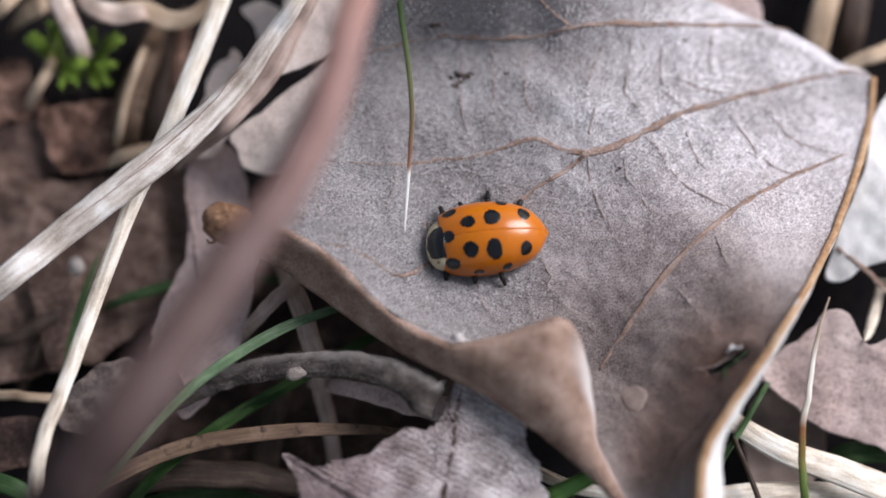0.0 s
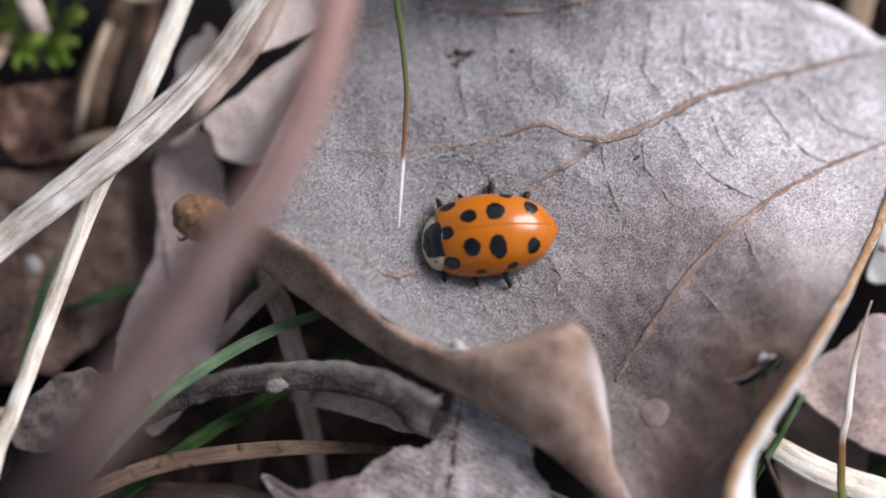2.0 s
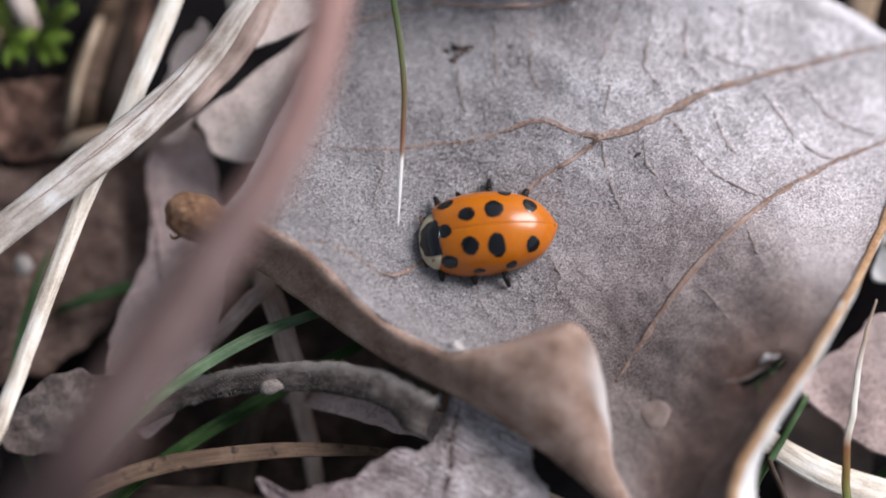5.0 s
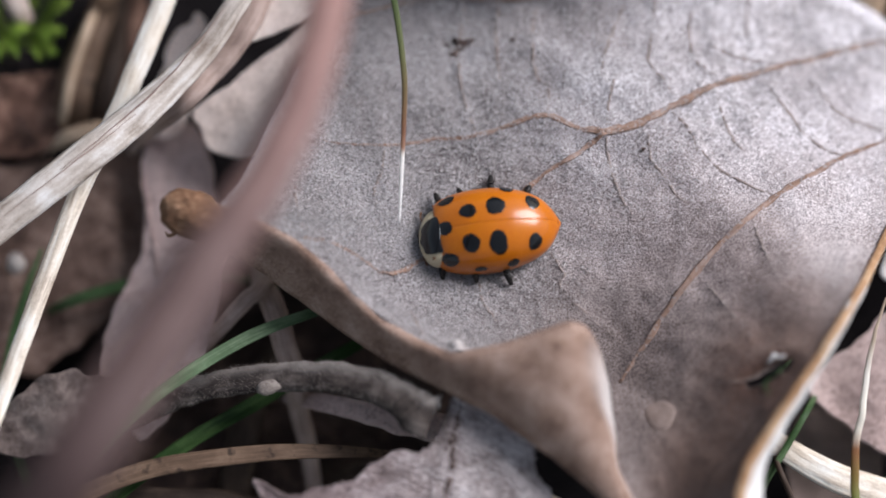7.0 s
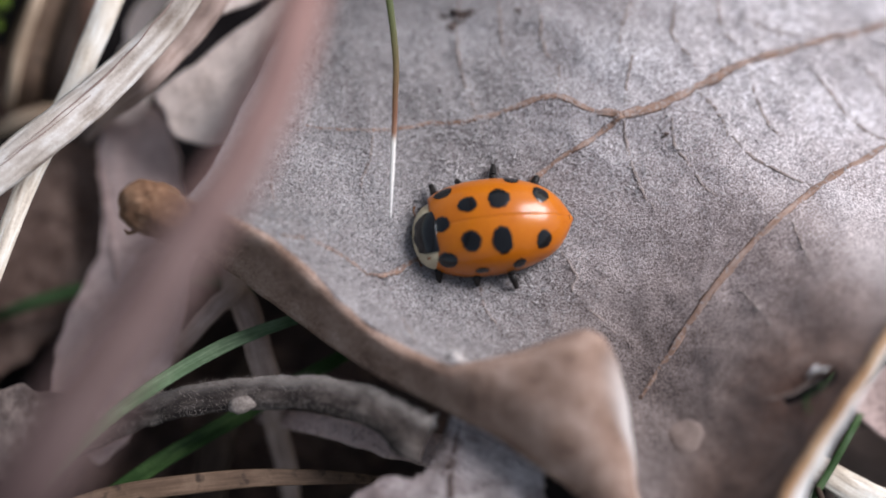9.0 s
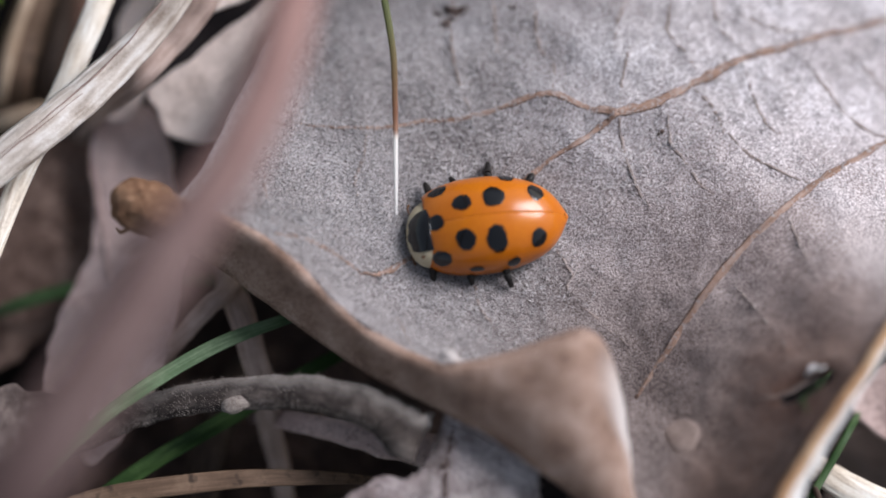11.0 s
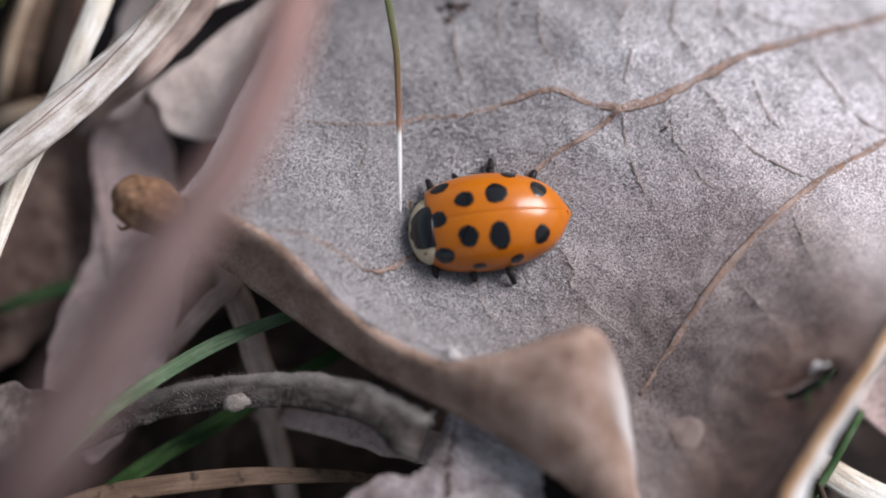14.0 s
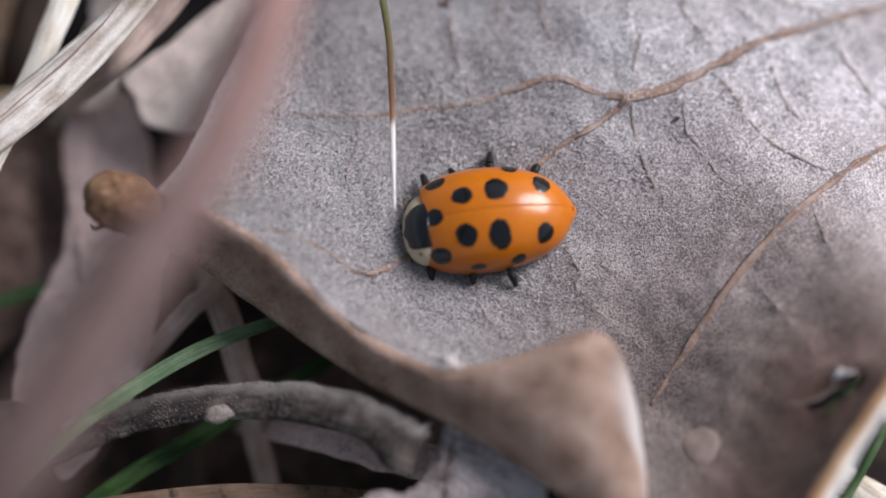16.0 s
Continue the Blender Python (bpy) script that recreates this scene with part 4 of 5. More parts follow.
# ---- litter: dead leaves ----
def build_leaf(outline, mat, label, inner=(), seed=1, veins=(), vein_mat=None, name="dead_leaf", **more):
    outline = np.asarray(outline, float)
    foot = outline.mean(axis=0)
    leaf = tagged(thing(name, (foot[0], foot[1], 0)), label, "leaf", "leaf litter")
    blade, height = blade_of_leaf("leaf_blade", outline, inner, mat, leaf, seed=seed, **more)
    for path, widths in veins:
        vein("leaf_vein", height, path, widths, vein_mat or M_VEIN, leaf)
    return leaf


def build_litter_leaves():
    build_leaf([(-10.88, 6.73, 6.40), (-9.01, 7.99, 6.80), (-6.43, 9.87, 7.20), (-4.71, 11.46, 7.40), (-2.71, 12.48, 7.00), (-4.13, 8.34, 6.80), (-5.85, 5.18, 6.40), (-8.15, 4.63, 6.00),
                (-9.88, 5.05, 5.80), (-10.59, 5.83, 6.00)], M_PALE, "pale grey-brown tongue of a dead leaf", seed=11, ripple=0.15)
    build_leaf([(-8.16, 15.05, 8.40), (-4.13, 14.99, 8.60), (-4.12, 11.99, 8.60), (-5.55, 10.50, 8.40), (-7.27, 9.84, 8.00), (-9.05, 9.36, 7.60), (-8.57, 11.04, 7.80), (-8.15, 13.01, 8.20)], M_PALE,
               "pale dead leaf lying over another leaf", seed=12, ripple=0.15)
    build_leaf([(-10.39, 13.70, 5.50), (-9.07, 14.00, 6.00), (-8.06, 13.39, 6.00), (-8.49, 12.25, 5.80), (-9.30, 11.40, 5.40), (-9.72, 12.67, 5.40)], M_PALE, "torn pale scrap of a dead leaf", seed=13)
    build_leaf([(-12.86, 6.22, 4.60), (-12.52, 8.15, 4.90), (-12.01, 9.90, 5.10), (-11.55, 10.65, 5.30), (-11.03, 10.92, 5.40), (-10.66, 11.70, 5.60), (-10.19, 10.86, 5.40), (-10.27, 9.26, 5.20), (-10.84, 7.73, 5.00), (-11.42, 6.41, 4.80), (-12.22, 5.87, 4.60)], M_PALE,
               "narrow pale dead leaf among straw", seed=14, jag=0.3)
    build_leaf([(-13.13, 5.67, 3.60), (-11.10, 6.70, 4.00), (-9.92, 4.60, 4.20), (-9.60, 1.26, 4.40), (-9.86, -2.30, 4.40), (-11.13, -5.49, 4.20), (-12.83, -7.56, 4.00), (-13.85, -6.87, 3.80),
                (-14.86, -4.46, 3.60), (-14.42, -2.09, 3.60), (-13.29, 0.53, 3.80), (-12.96, 3.27, 3.60)], M_PINK, "long pinkish-grey dead leaf with a wavy margin", seed=15, ripple=0.3,
               jag=0.3)
    build_leaf([(-20.83, 8.98, 3.40), (-19.25, 9.13, 3.70), (-16.86, 9.16, 3.80), (-16.62, 7.17, 3.60), (-17.37, 6.02, 3.20), (-19.52, 5.84, 3.00), (-20.57, 6.98, 3.20)], M_RUST,
               "rusty brown decaying leaf beside moss", seed=16, ripple=0.3, jag=0.25)
    build_leaf([(-25.14, 9.03, 2.40), (-21.63, 8.85, 2.60), (-19.88, 8.55, 2.60), (-19.29, 6.91, 2.40), (-20.43, 5.67, 2.30), (-25.08, 5.52, 2.20)], M_UMBER,
               "dark umber decaying leaf under a rusty one", seed=28, ripple=0.35, jag=0.25)
    build_leaf([(-25.39, 5.82, 2.00), (-21.00, 5.34, 2.40), (-16.94, 5.95, 2.60), (-12.88, 5.40, 2.40), (-12.71, 2.15, 2.20), (-14.84, -1.68, 2.00), (-19.13, -4.66, 2.00), (-25.23, -3.96, 1.60)], M_BROWN,
               "large dark brown decaying leaf on the soil", seed=17, ripple=0.5, jag=0.3)
    build_leaf([(-21.19, 1.64, 3.00), (-19.73, 1.14, 3.20), (-18.53, -1.99, 3.20), (-19.08, -4.31, 3.00), (-20.08, -4.31, 3.00), (-20.71, -1.89, 2.80)], M_BROWN, "narrow brown leaf fragment on the soil", seed=18)
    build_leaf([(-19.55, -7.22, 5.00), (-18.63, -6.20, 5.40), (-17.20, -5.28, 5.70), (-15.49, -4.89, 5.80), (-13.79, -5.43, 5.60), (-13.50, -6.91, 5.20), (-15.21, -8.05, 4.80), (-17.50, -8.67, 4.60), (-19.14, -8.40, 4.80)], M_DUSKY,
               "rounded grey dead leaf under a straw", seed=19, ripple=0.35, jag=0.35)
    build_leaf([(-24.73, -7.66, 3.40), (-21.84, -7.52, 3.80), (-19.78, -7.60, 3.80), (-19.70, -9.12, 3.40), (-21.57, -9.91, 3.00), (-24.73, -10.41, 2.60)], M_UMBER, "grey-brown leaf scrap on dark soil", seed=20)
    build_leaf([(-24.86, 12.04, 3.00), (-22.51, 12.07, 3.40), (-21.33, 11.16, 3.40), (-20.74, 9.16, 3.00), (-22.19, 8.46, 2.80), (-24.83, 8.42, 2.40)], M_RUST, "crumpled rusty brown leaf scrap", seed=21,
               ripple=0.5, jag=0.5)
    build_leaf([(-7.89, -10.61, 9.00), (-6.51, -11.33, 9.00), (-4.88, -10.92, 9.10), (-2.36, -9.85, 9.20), (-0.39, -9.18, 9.20), (0.45, -7.59, 9.20), (1.07, -6.12, 9.10), (2.70, -7.04, 9.30), (3.96, -8.94, 9.40),
                (4.66, -11.30, 9.00), (4.79, -14.41, 8.80), (1.01, -17.27, 8.80), (-4.58, -17.35, 9.20), (-7.37, -15.12, 9.40), (-6.97, -12.49, 9.20)], M_PITTED,
               "pitted grey dead leaf with a dark midrib", seed=22, ripple=0.16, jag=0.3, rings=170, around=520, pits=(0.17, 0.13, 1.1), centre=(-1.23, -14.81, 8.00),
               veins=[([(0.96, -7.02, 9.00), (0.67, -8.70, 9.00), (0.45, -10.43, 9.00), (-0.06, -13.31, 9.00), (-0.39, -16.17, 9.00)], [0.12, 0.18, 0.24, 0.3, 0.26]),
                      ([(0.56, -8.82, 9.00), (0.31, -9.17, 9.00), (0.17, -9.40, 9.00)], [0.16, 0.2, 0.08])], vein_mat=M_CRACK)
    build_leaf([(16.20, -5.15, 4.00), (17.92, -3.48, 4.40), (19.53, -2.05, 4.80), (20.48, -2.33, 5.00), (21.04, -3.46, 5.00), (21.45, -4.16, 5.00), (22.40, -3.78, 5.00), (23.90, -3.04, 5.00), (26.19, -4.71, 4.60), (26.15, -10.05, 3.60),
                (23.01, -9.57, 3.80), (20.46, -8.49, 3.80), (18.19, -7.31, 3.80)], M_PINK, "pinkish-grey dead leaf with a torn notch", seed=23, ripple=0.2, jag=0.2)
    build_leaf([(19.44, -0.33, 4.80), (20.23, 2.13, 5.60), (21.39, 4.94, 6.20), (22.03, 7.98, 6.00), (23.51, 9.24, 5.80), (26.34, 6.30, 5.60), (26.24, 0.16, 5.20), (22.81, 0.40, 5.20),
                (21.38, 0.21, 5.00), (20.53, -0.39, 4.80)], M_WHITE, "bright pale dead leaf in full light", seed=24, ripple=0.2,
               veins=[([(20.01, 1.06, 9.00), (21.41, 0.03, 9.00), (23.07, -1.73, 9.00)], [0.2, 0.26, 0.2])])
    build_leaf([(15.59, -6.29, 1.40), (16.94, -5.44, 1.80), (18.29, -6.34, 2.20), (19.47, -7.96, 2.20), (19.10, -10.56, 2.00), (17.38, -11.65, 1.60), (15.69, -10.43, 1.40)], M_SCAR,
               "dull grey leaf scrap under a straw", seed=26, ripple=0.3, jag=0.3)
    # added leaf that lifts the near-black gaps to a hazy brown
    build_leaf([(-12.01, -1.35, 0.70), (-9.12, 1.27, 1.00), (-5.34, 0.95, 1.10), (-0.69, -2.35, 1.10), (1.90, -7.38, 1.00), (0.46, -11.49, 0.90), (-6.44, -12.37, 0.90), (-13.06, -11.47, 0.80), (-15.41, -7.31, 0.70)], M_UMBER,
               "brown rotting leaf added deep under the litter to lift dark gaps", seed=27, ripple=0.5, jag=0.3)
    build_leaf([(12.10, 16.32, 4.40), (14.99, 15.65, 4.60), (16.28, 13.83, 4.60), (15.84, 12.67, 4.40), (13.23, 12.73, 4.20), (11.50, 13.95, 4.20)], M_PINK,
               "pinkish dead leaf half hidden under the large leaf", seed=25)


build_litter_leaves()


# ---- litter: straws, stalks and grass ----
def build_strands():
    def straw(name, label, category, path, widths, mat, group="", **more):
        foot = min(path, key=lambda p: p[2])
        return tagged(strand(name, path, widths, mat, base=foot, **more), label, category, group)

    split_straw = straw("straw", "thick ridged pale straw lying across another straw", "straw",
          [(-30.15, -5.60, 1.00), (-23.03, -2.35, 8.60), (-19.36, 0.50, 9.20), (-15.41, 3.57, 9.80), (-12.88, 5.69, 9.80), (-10.35, 8.35, 9.80), (-8.55, 10.94, 9.90), (-6.84, 13.84, 9.40), (-4.25, 22.35, 1.00)],
          [1.2, 1.3, 1.38, 1.5, 1.4, 1.1, 0.9, 0.75, 0.75], M_WORN, "straws", n=110, sides=20, flat=0.42, ridges=0.09, ridge_count=3, wobble=0.05)
    strand("split", [(-16.38, 2.99, 10.18), (-14.78, 4.27, 10.22), (-12.87, 5.99, 10.20), (-11.13, 7.90, 10.12), (-9.79, 9.64, 10.05), (-8.72, 11.23, 10.10)], [0.02, 0.05, 0.07, 0.06, 0.05, 0.02], M_STALK, split_straw,
           n=60, sides=6, flat=0.5, wobble=0.06, rag=0.5, seed=82)
    strand("split", [(-18.78, 1.09, 9.62), (-16.80, 2.57, 10.00), (-14.78, 4.12, 10.16), (-13.15, 5.48, 10.14)], [0.02, 0.05, 0.05, 0.02], M_STALK, split_straw,
           n=40, sides=6, flat=0.5, wobble=0.06, rag=0.5, seed=83)
    straw("old_straw", "brown straw lying beside a thick pale straw", "straw",
          [(-14.11, 6.10, 1.00), (-11.59, 6.27, 8.00), (-9.82, 8.05, 8.60), (-8.51, 9.72, 8.80), (-7.55, 11.75, 8.80), (-6.37, 14.45, 8.40), (-4.25, 22.97, 1.00)], [0.5, 0.95, 1.1, 1.1, 1.0, 0.9, 0.7], M_STALK, "old straws",
          n=70, sides=14, flat=0.6, ridges=0.06, wobble=0.04, seed=81)
    straw("straw", "bent bleached straw under a thicker straw", "straw",
          [(-9.27, 22.35, 1.00), (-10.99, 14.40, 7.60), (-12.54, 9.75, 8.60), (-13.90, 6.18, 8.60), (-15.52, 2.78, 8.40), (-17.11, -1.57, 8.40), (-18.67, -6.29, 8.60), (-19.85, -9.67, 8.80), (-20.38, -12.89, 8.40), (-21.26, -18.83, 1.00)],
          [0.9, 0.95, 0.95, 0.9, 0.8, 0.76, 0.74, 0.72, 0.68, 0.66], M_STRAW, "straws", n=110, sides=18, flat=0.5, ridges=0.07, ridge_count=2, wobble=0.04, seed=3)
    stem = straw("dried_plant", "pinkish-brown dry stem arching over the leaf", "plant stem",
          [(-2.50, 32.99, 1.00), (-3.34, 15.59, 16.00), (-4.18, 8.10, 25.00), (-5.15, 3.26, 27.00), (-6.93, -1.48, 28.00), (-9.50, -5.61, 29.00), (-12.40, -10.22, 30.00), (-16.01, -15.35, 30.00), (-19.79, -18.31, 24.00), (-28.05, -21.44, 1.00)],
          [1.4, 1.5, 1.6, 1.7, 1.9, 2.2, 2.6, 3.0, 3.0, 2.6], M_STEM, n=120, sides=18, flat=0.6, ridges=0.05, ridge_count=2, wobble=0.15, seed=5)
    straw("dry_grass", "flat tan dry grass blade", "grass blade",
          [(-20.79, -12.40, 1.00), (-16.90, -10.87, 4.60), (-12.89, -9.35, 5.60), (-8.05, -8.73, 6.20), (-4.65, -8.57, 6.00), (-2.39, -8.54, 5.40), (-0.11, -8.56, 4.00)], [0.6, 0.8, 0.85, 0.78, 0.6, 0.36, 0.12], M_DRY,
          n=70, sides=12, flat=0.16, keel=0.12, seed=6)
    straw("green_grass", "long narrow green grass blade", "grass blade",
          [(-3.54, -1.82, 6.20), (-5.23, -2.47, 6.80), (-8.06, -3.71, 7.40), (-10.86, -5.56, 8.00), (-13.08, -7.54, 8.40), (-16.11, -11.25, 8.80), (-18.76, -13.79, 6.00), (-20.74, -15.62, 1.00)],
          [0.2, 0.42, 0.58, 0.58, 0.46, 0.3, 0.25, 0.2], M_GRASS_PALE, "green grass", n=70, sides=12, flat=0.15, keel=0.25, seed=7)
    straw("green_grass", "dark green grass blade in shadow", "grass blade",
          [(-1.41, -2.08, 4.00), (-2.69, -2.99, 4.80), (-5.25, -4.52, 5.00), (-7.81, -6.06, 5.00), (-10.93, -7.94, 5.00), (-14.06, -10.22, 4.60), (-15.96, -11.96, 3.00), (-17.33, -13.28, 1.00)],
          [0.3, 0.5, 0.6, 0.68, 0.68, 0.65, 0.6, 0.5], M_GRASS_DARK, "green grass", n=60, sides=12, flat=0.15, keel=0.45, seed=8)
    straw("green_grass", "thin green grass blade beside a straw", "grass blade",
          [(-17.51, 1.02, 4.20), (-18.20, -1.06, 4.20), (-18.81, -3.38, 4.00), (-19.11, -6.03, 4.00), (-18.70, -7.46, 3.80), (-18.09, -9.03, 3.00), (-17.66, -10.33, 1.00)],
          [0.15, 0.35, 0.42, 0.42, 0.5, 0.45, 0.3], M_GREEN, "green grass", n=50, sides=10, flat=0.2, keel=0.2, seed=9)
    straw("green_grass", "blurred green grass blade low in the litter", "grass blade",
          [(-18.08, -1.31, 1.00), (-16.25, -1.05, 3.00), (-13.93, -0.44, 3.40), (-11.06, 0.10, 3.40), (-6.46, -0.30, 3.00)], [0.3, 0.5, 0.55, 0.5, 0.3], M_GREEN, "green grass", n=40, sides=10, flat=0.2, seed=10)
    straw("green_grass", "green grass blade at the edge of the litter", "grass blade",
          [(-17.36, -12.35, 0.80), (-14.72, -11.43, 2.20), (-12.42, -11.17, 2.60), (-9.84, -11.35, 2.60), (-6.42, -12.57, 1.80), (-4.13, -14.36, 0.60)], [0.4, 0.6, 0.65, 0.65, 0.6, 0.4], M_GREEN, "green grass", n=40,
          sides=10, flat=0.2, keel=0.2, seed=11)
    straw("green_grass", "broad green grass blade over dark soil", "grass blade",
          [(-25.94, -9.68, 2.00), (-22.91, -10.73, 4.00), (-21.18, -11.42, 4.20), (-18.95, -12.84, 3.00), (-17.32, -14.45, 1.00)], [0.8, 1.0, 1.0, 0.8, 0.5], M_GREEN, "green grass", n=40, sides=10, flat=0.2, seed=12)
    straw("green_reed", "cut ridged green grass stalk", "grass stalk",
          [(7.74, -11.51, 8.90), (6.35, -12.08, 8.40), (4.95, -12.68, 7.50), (2.76, -13.28, 1.00)], [0.7, 0.85, 0.9, 0.9], M_REED, "green grass", n=40, sides=18, flat=0.7, ridges=0.06, ridge_count=3, seed=13)
    straw("green_grass", "bluish-green grass blade beside the leaf rim", "grass blade",
          [(17.00, -4.26, 1.00), (16.20, -6.28, 5.00), (15.19, -8.13, 5.40), (13.81, -10.37, 5.00), (12.52, -12.10, 1.00)], [0.2, 0.28, 0.3, 0.3, 0.3], M_GREEN, "green grass", n=40, sides=10, flat=0.25, seed=14)
    sprout = on_sheet(MAIN_HEIGHT, [(14.60, -6.29, 11.40), (14.26, -6.52, 11.40), (13.92, -6.78, 11.40), (14.03, -7.27, 11.40), (14.24, -7.84, 11.40)], 12, 0.12)
    straw("green_grass", "thin green grass tip showing through a hole in the leaf", "grass blade",
          [(15.83, -2.49, 0.50), (15.38, -4.41, 6.00)] + [tuple(a) for a in sprout[::3]], [0.10, 0.10, 0.10, 0.12, 0.14, 0.05], M_GREEN, "green grass", n=50, sides=8, flat=0.35, seed=65)
    straw("green_grass", "short green grass blade under dead leaves", "grass blade",
          [(18.88, -9.60, 1.00), (20.23, -9.17, 2.60), (21.64, -9.03, 3.00), (24.00, -9.24, 2.00)], [0.8, 1.2, 1.2, 0.6], M_GREEN, "green grass", n=30, sides=10, flat=0.2, seed=15)
    straw("straw", "bleached flattened straw with a worn patch", "straw",
          [(13.08, -6.09, 3.00), (14.98, -8.18, 5.00), (17.22, -9.55, 5.20), (19.78, -10.43, 5.00), (22.31, -11.29, 4.40), (28.02, -12.69, 1.00)], [0.8, 1.0, 1.2, 1.35, 1.4, 1.4], M_STRAW, "straws", n=60, sides=18,
          flat=0.25, ridges=0.08, ridge_count=3, seed=16)
    straw("straw", "pale straw passing under the large leaf", "straw",
          [(2.77, -8.56, 1.00), (5.01, -10.48, 4.20), (7.28, -11.39, 4.60), (11.83, -11.75, 4.40), (15.82, -11.46, 4.40), (19.85, -11.22, 3.60), (24.61, -10.92, 1.00)], [0.6, 0.6, 0.65, 0.8, 1.0, 0.9, 0.8], M_STRAW, "straws",
          n=60, sides=14, flat=0.4, ridges=0.07, seed=17)
    straw("dry_wisp", "thin dark dry stalk", "plant stem", [(14.41, -6.88, 2.00), (14.73, -9.25, 5.80), (15.26, -10.51, 5.60), (15.92, -12.12, 5.00), (17.09, -14.45, 1.00)], [0.2, 0.26, 0.26, 0.3, 0.3],
          M_OLD, n=40, sides=8, flat=0.9, seed=18)
    straw("bleached_grass", "grass blade, bleached at its tip and green below", "grass blade",
          [(19.38, -2.28, 8.20), (18.92, -3.66, 8.00), (18.52, -5.46, 7.60), (18.30, -7.16, 7.40), (18.02, -8.51, 7.00), (17.96, -10.16, 6.60), (18.13, -12.35, 6.00), (18.52, -14.45, 1.00)],
          [0.10, 0.17, 0.27, 0.30, 0.36, 0.38, 0.42, 0.46], M_REDGRASS, n=70, sides=10, flat=0.4, wobble=0.05, seed=19)
    straw("straw", "short pale broken straw end in a dark gap", "straw", [(22.54, 0.48, 0.60), (22.12, -1.20, 3.00), (21.82, -2.39, 4.20), (21.51, -3.35, 4.80), (21.30, -3.83, 5.30)], [0.3, 0.45, 0.6, 0.45, 0.1], M_STRAW, "straws", n=30,
          sides=10, flat=0.6, seed=71)
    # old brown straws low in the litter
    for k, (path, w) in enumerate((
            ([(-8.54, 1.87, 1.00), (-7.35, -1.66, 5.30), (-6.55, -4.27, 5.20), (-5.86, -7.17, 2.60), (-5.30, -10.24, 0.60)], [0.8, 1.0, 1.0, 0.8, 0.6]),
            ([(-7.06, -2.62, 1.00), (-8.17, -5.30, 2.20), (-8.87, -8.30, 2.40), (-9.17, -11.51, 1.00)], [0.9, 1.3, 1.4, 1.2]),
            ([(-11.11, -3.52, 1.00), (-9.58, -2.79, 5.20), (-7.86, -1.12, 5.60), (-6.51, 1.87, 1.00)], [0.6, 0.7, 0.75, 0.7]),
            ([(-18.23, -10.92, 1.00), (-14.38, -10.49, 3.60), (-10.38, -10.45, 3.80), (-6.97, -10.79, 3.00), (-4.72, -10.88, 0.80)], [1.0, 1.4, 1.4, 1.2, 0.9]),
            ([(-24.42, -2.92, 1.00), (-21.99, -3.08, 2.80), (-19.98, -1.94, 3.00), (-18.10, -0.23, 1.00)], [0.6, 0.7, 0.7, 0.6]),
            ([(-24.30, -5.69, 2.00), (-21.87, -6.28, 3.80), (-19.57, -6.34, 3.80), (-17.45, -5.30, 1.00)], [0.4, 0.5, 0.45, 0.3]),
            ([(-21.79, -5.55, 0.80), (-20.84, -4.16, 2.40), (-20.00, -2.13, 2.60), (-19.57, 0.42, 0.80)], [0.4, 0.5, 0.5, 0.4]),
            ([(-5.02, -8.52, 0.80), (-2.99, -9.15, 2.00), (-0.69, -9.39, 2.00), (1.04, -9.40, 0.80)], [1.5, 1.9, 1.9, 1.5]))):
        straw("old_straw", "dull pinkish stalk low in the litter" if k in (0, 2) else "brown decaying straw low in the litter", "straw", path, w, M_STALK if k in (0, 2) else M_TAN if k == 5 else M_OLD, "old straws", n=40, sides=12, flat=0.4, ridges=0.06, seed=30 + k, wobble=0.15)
    # pieces at the mossy corner
    straw("straw", "short pale straw beside moss", "straw", [(-21.69, 21.89, 0.50), (-20.29, 16.13, 5.00), (-19.54, 13.76, 5.80), (-18.78, 12.13, 5.60), (-18.30, 11.28, 4.60)], [0.9, 1.05, 1.1, 0.95, 0.7], M_FADED,
          "straws", n=40, sides=14, flat=0.35, ridges=0.07, seed=41)
    straw("husk", "curved tan grass husk", "husk", [(-19.18, 15.70, 1.50), (-17.51, 13.70, 4.80), (-15.44, 13.58, 5.60), (-13.98, 12.97, 5.80), (-12.69, 13.33, 5.60), (-11.61, 15.23, 4.00), (-11.30, 18.32, 1.00)],
          [0.5, 1.0, 1.1, 1.0, 0.9, 0.6, 0.4], M_TAN, n=50, sides=14, flat=0.45, hollow=0.7, seed=42)
    straw("old_straw", "upright brown straw sheath", "straw", [(-14.64, 14.63, 1.00), (-15.04, 11.76, 4.40), (-15.87, 9.29, 4.60), (-16.24, 7.30, 4.20), (-16.30, 6.40, 1.00)], [0.7, 1.2, 1.5, 1.4, 0.8], M_DRY,
          "old straws", n=40, sides=14, flat=0.3, ridges=0.08, seed=43)
    straw("old_straw", "dark brown straw beside a sheath", "straw", [(-14.19, 13.71, 1.00), (-14.48, 10.19, 3.60), (-14.94, 7.77, 3.60), (-15.22, 6.40, 1.00)], [0.7, 1.0, 1.0, 0.8], M_OLD, "old straws", n=40,
          sides=12, flat=0.4, seed=44)
    straw("old_straw", "small tan straw end", "straw", [(-17.61, 6.40, 1.00), (-16.73, 6.09, 4.00), (-15.57, 6.46, 4.20), (-14.32, 6.98, 3.00), (-13.25, 7.37, 1.00)], [0.4, 0.7, 0.75, 0.6, 0.4], M_TAN, "old straws", n=30,
          sides=12, flat=0.5, seed=45)
